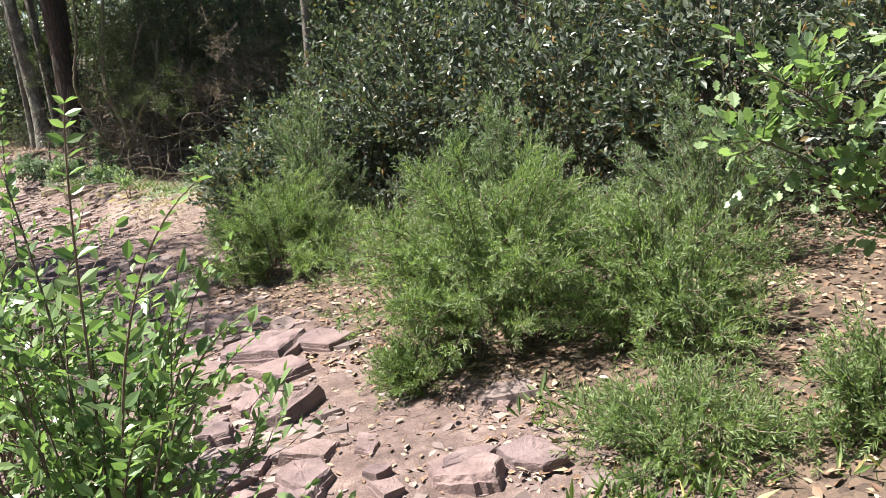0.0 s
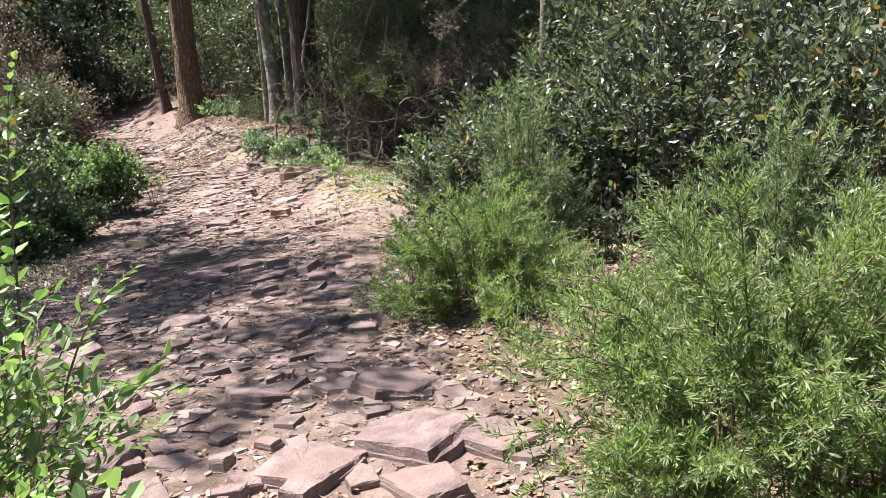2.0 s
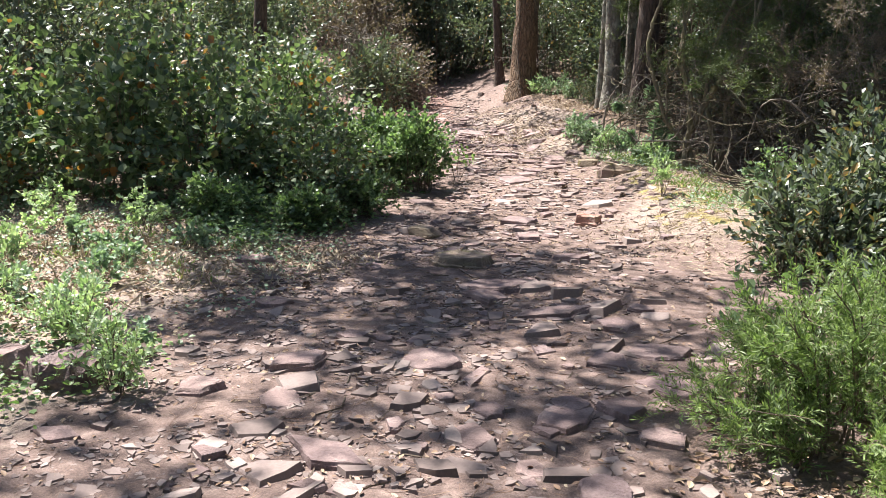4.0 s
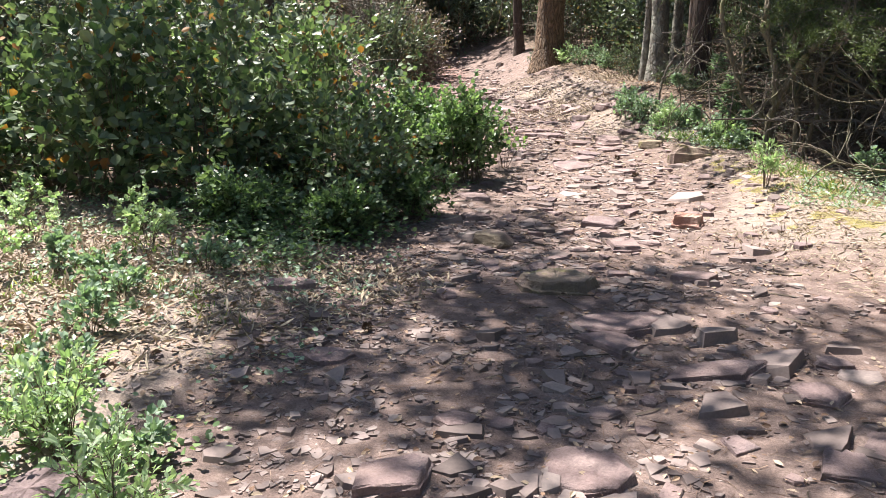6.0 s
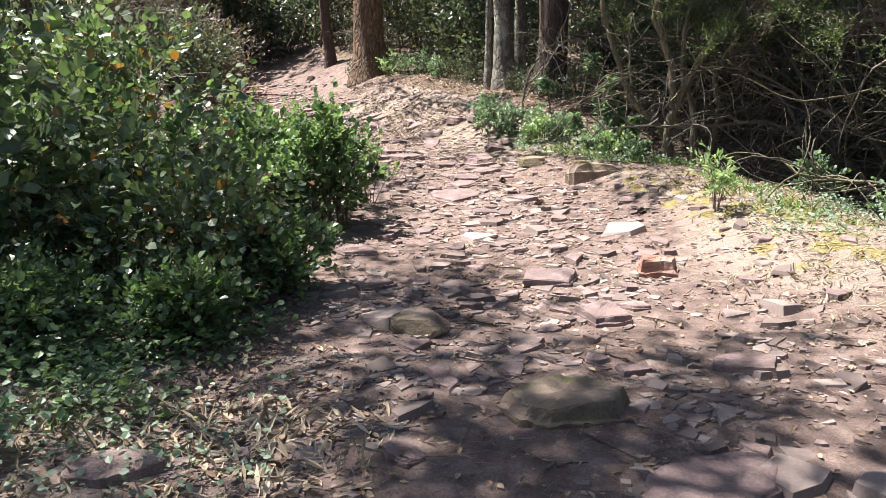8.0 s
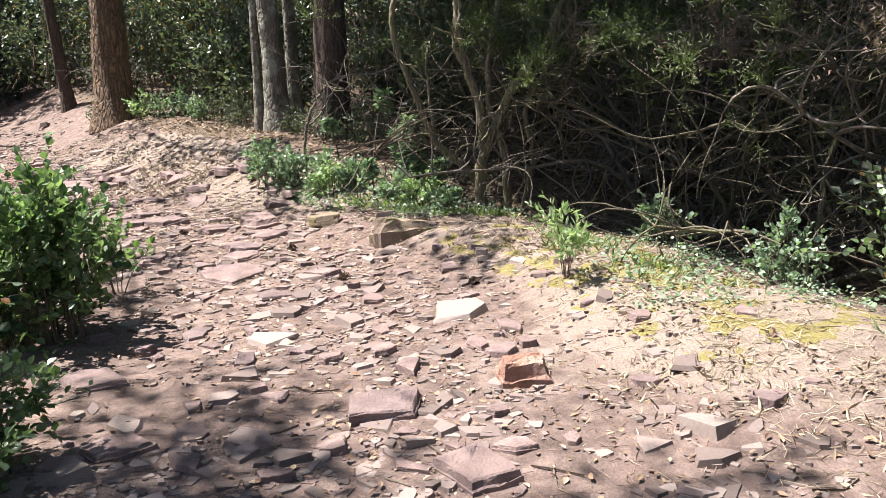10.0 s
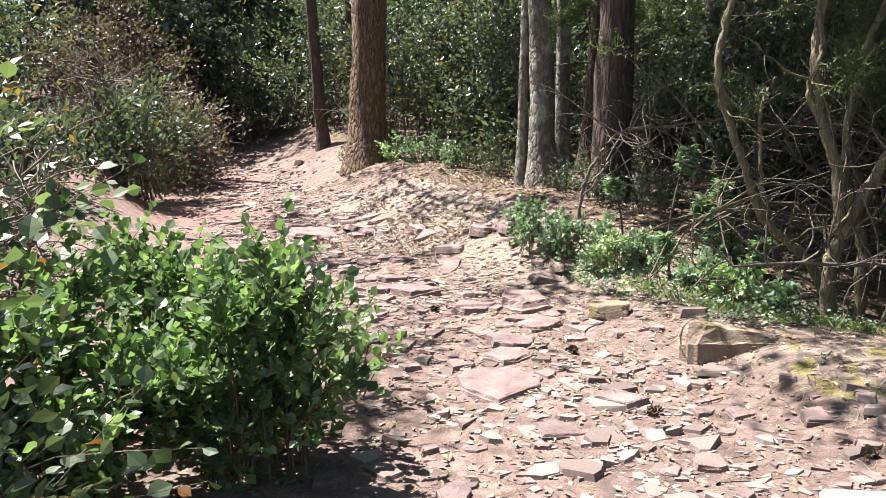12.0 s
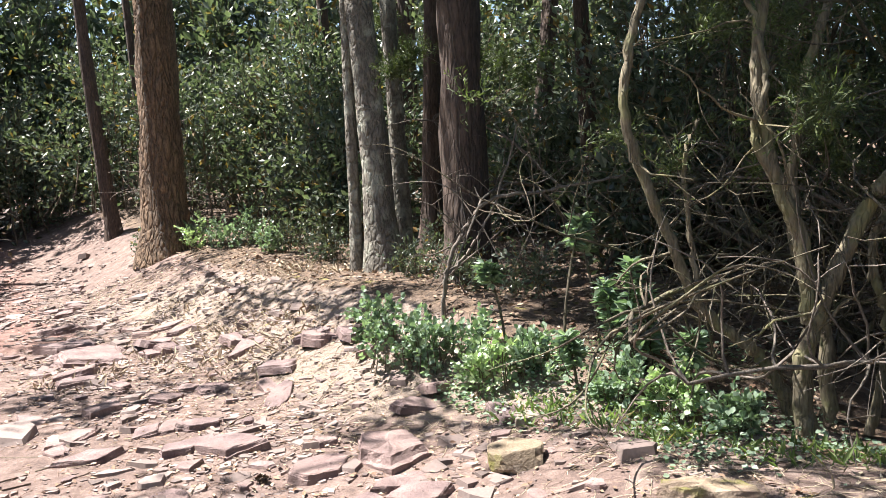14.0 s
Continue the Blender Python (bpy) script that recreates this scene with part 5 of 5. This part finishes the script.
def fallen(n, xs, ys, length, r, mat, name, label):
    a = rng.uniform(0, 6.28, n)
    ln = length * rng.uniform(0.4, 1.3, n)
    u = np.linspace(-0.5, 0.5, 3)
    bend = rng.normal(size=(n, 1)) * 0.12
    lx = xs[:, None] + np.cos(a)[:, None] * u * ln[:, None] - np.sin(a)[:, None] * (u ** 2) * ln[:, None] * bend * 4
    ly = ys[:, None] + np.sin(a)[:, None] * u * ln[:, None] + np.cos(a)[:, None] * (u ** 2) * ln[:, None] * bend * 4
    b = Batch()
    tubes(b, np.stack([lx, ly, land(lx, ly) + r * 0.8 + 0.004], -1), np.full((n, 3), r) * rng.uniform(0.6, 1.2, (n, 1)), 3)
    return tagged(part(name, b, mat), label, "twigs", kind="stuff")


def litter(n, xs, ys, size, mat, name, label):
    at = np.stack([xs, ys, land(xs, ys) + rng.uniform(0.004, 0.02, n)], -1)
    a = rng.uniform(0, 6.28, n)
    f = Batch()
    leaves(f, at, np.stack([np.cos(a), np.sin(a), rng.normal(size=n) * 0.22], -1), size * rng.uniform(0.5, 1.3, n), LEAF_OVAL, 0.75)
    return tagged(part(name, f, mat), label, "dead leaves", kind="stuff")


x, y = scatter(7000, 1.0, 17, 1.15)
litter(7000, x, y, 0.036, M_LITTER, "leaf_litter", "scattered brown dead leaves on the trail")
x, y = rng.uniform(-1.6, 3.6, 11000), rng.uniform(1.4, 9.5, 11000)
keep = (x - trail(y)) * 0.85 > 0.95
x, y = x[keep], y[keep]
litter(len(x), x, y, 0.052, M_LITTER, "leaf_litter", "thick brown leaf litter under the oak sapling")
x, y = rng.uniform(-5.2, 0.5, 4500), rng.uniform(12.6, 18.5, 4500)
keep = (x - trail(y)) * 0.85 > 1.9
litter(int(keep.sum()), x[keep], y[keep], 0.055, M_LITTER, "leaf_litter", "dark leaf litter under the tree heaths")
x, y = scatter(2600, 12.5, 21, 0.9, bias=0.9)
litter(2600, x, y, 0.03, M_STRAW, "dry_leaves", "pale dry leaves and straw on the mound")
x, y = rng.uniform(-11.0, -4.0, 9000), rng.uniform(15.6, 22.5, 9000)
dd = (x - trail(y)) * 0.85
keep = dd < 5
keep &= dd > 1.7 + rng.normal(size=len(dd)) * 0.35
litter(int(keep.sum()), x[keep], y[keep], 0.055, M_LITTER, "leaf_litter", "brown leaf litter under the trees of the mound")
x, y = scatter(3000, 14.4, 20.5, 0.55, bias=1.2)
fallen(3000, x, y, 0.13, 0.0016, M_STRAW, "dry_grass_stems", "flattened dry grass stems on the mound")
x, y = scatter(2600, 9.4, 14.2, 0.4, bias=1.75)
fallen(2600, x, y, 0.1, 0.0014, M_STRAW, "dry_grass_stems", "flattened dry grass on the sunny verge")
x, y = rng.uniform(-8.5, -4.6, 5200), rng.uniform(4.3, 9.0, 5200)
keep = (x - trail(y)) * 0.85 < -0.9
litter(int(keep.sum()), x[keep], y[keep], 0.042, M_LITTER, "leaf_litter", "dry pale leaves in the trail-side grass")
x, y = rng.uniform(-9.5, -5.2, 2400), rng.uniform(4.5, 12.0, 2400)
keep = (x - trail(y)) * 0.85 < -1.5
litter(int(keep.sum()), x[keep], y[keep], 0.05, M_LITTER, "leaf_litter", "dead leaves under the brambles")


x, y = scatter(160, 3, 18, 1.0)
fallen(160, x, y, 0.22, 0.004, M_TWIG, "fallen_twigs", "thin brown twigs on the trail")
x, y = scatter(7000, 3, 18, 1.1)
fallen(7000, x, y, 0.1, 0.0013, M_NEEDLES, "pine_needles", "fallen dry pine needles on the earth")
x, y = rng.uniform(-5, -1, 60), rng.uniform(13, 17, 60)
fallen(60, x, y, 0.7, 0.009, M_GREYTWIG, "fallen_branches", "fallen grey branches on the forest floor")
x, y = rng.uniform(-9.5, -6, 50), rng.uniform(7.6, 11, 50)
fallen(50, x, y, 0.6, 0.006, M_GREYTWIG, "fallen_branches", "dead grey canes under the brambles")


def pine_cone(x, y, turn):
    """A fallen open cone of overlapping scales."""
    z = float(land(x, y)) + 0.022
    ob = thing("pine_cone", (x, y, z), "brown open pine cone lying on the earth", "pine cone", "pine cones")
    ob.rotation_euler = (radians(80), 0, radians(turn))
    core, f = Batch(), Batch()
    tubes(core, np.array([[(0, 0, -0.035), (0, 0, 0), (0, 0, 0.04)]]), np.array([[0.010, 0.014, 0.004]]), 8)
    part("core", core, M_DARKBARK, ob)
    n = 60
    u = np.linspace(0, 1, n)
    ang = u * n * 2.4
    at = np.stack([np.cos(ang) * 0.010, np.sin(ang) * 0.010, -0.034 + 0.07 * u], -1)
    leaves(f, at, np.stack([np.cos(ang), np.sin(ang), 0.35 + u], -1), 0.026 * (1 - 0.55 * u), (LEAF_OVAL[0] * np.array([1.4, 1, 2]), LEAF_OVAL[1]), 0.6)
    part("scale_coat", f, M_PINE, ob, kind="stuff")
    return ob


for x, y, turn in ((-5.75, 13.35, 20), (-5.2, 12.5, 130), (-6.9, 14.1, 70), (-4.3, 12.2, 200), (-4.7, 7.3, 40), (-8.1, 16.9, 300)):
    pine_cone(x, y, turn)
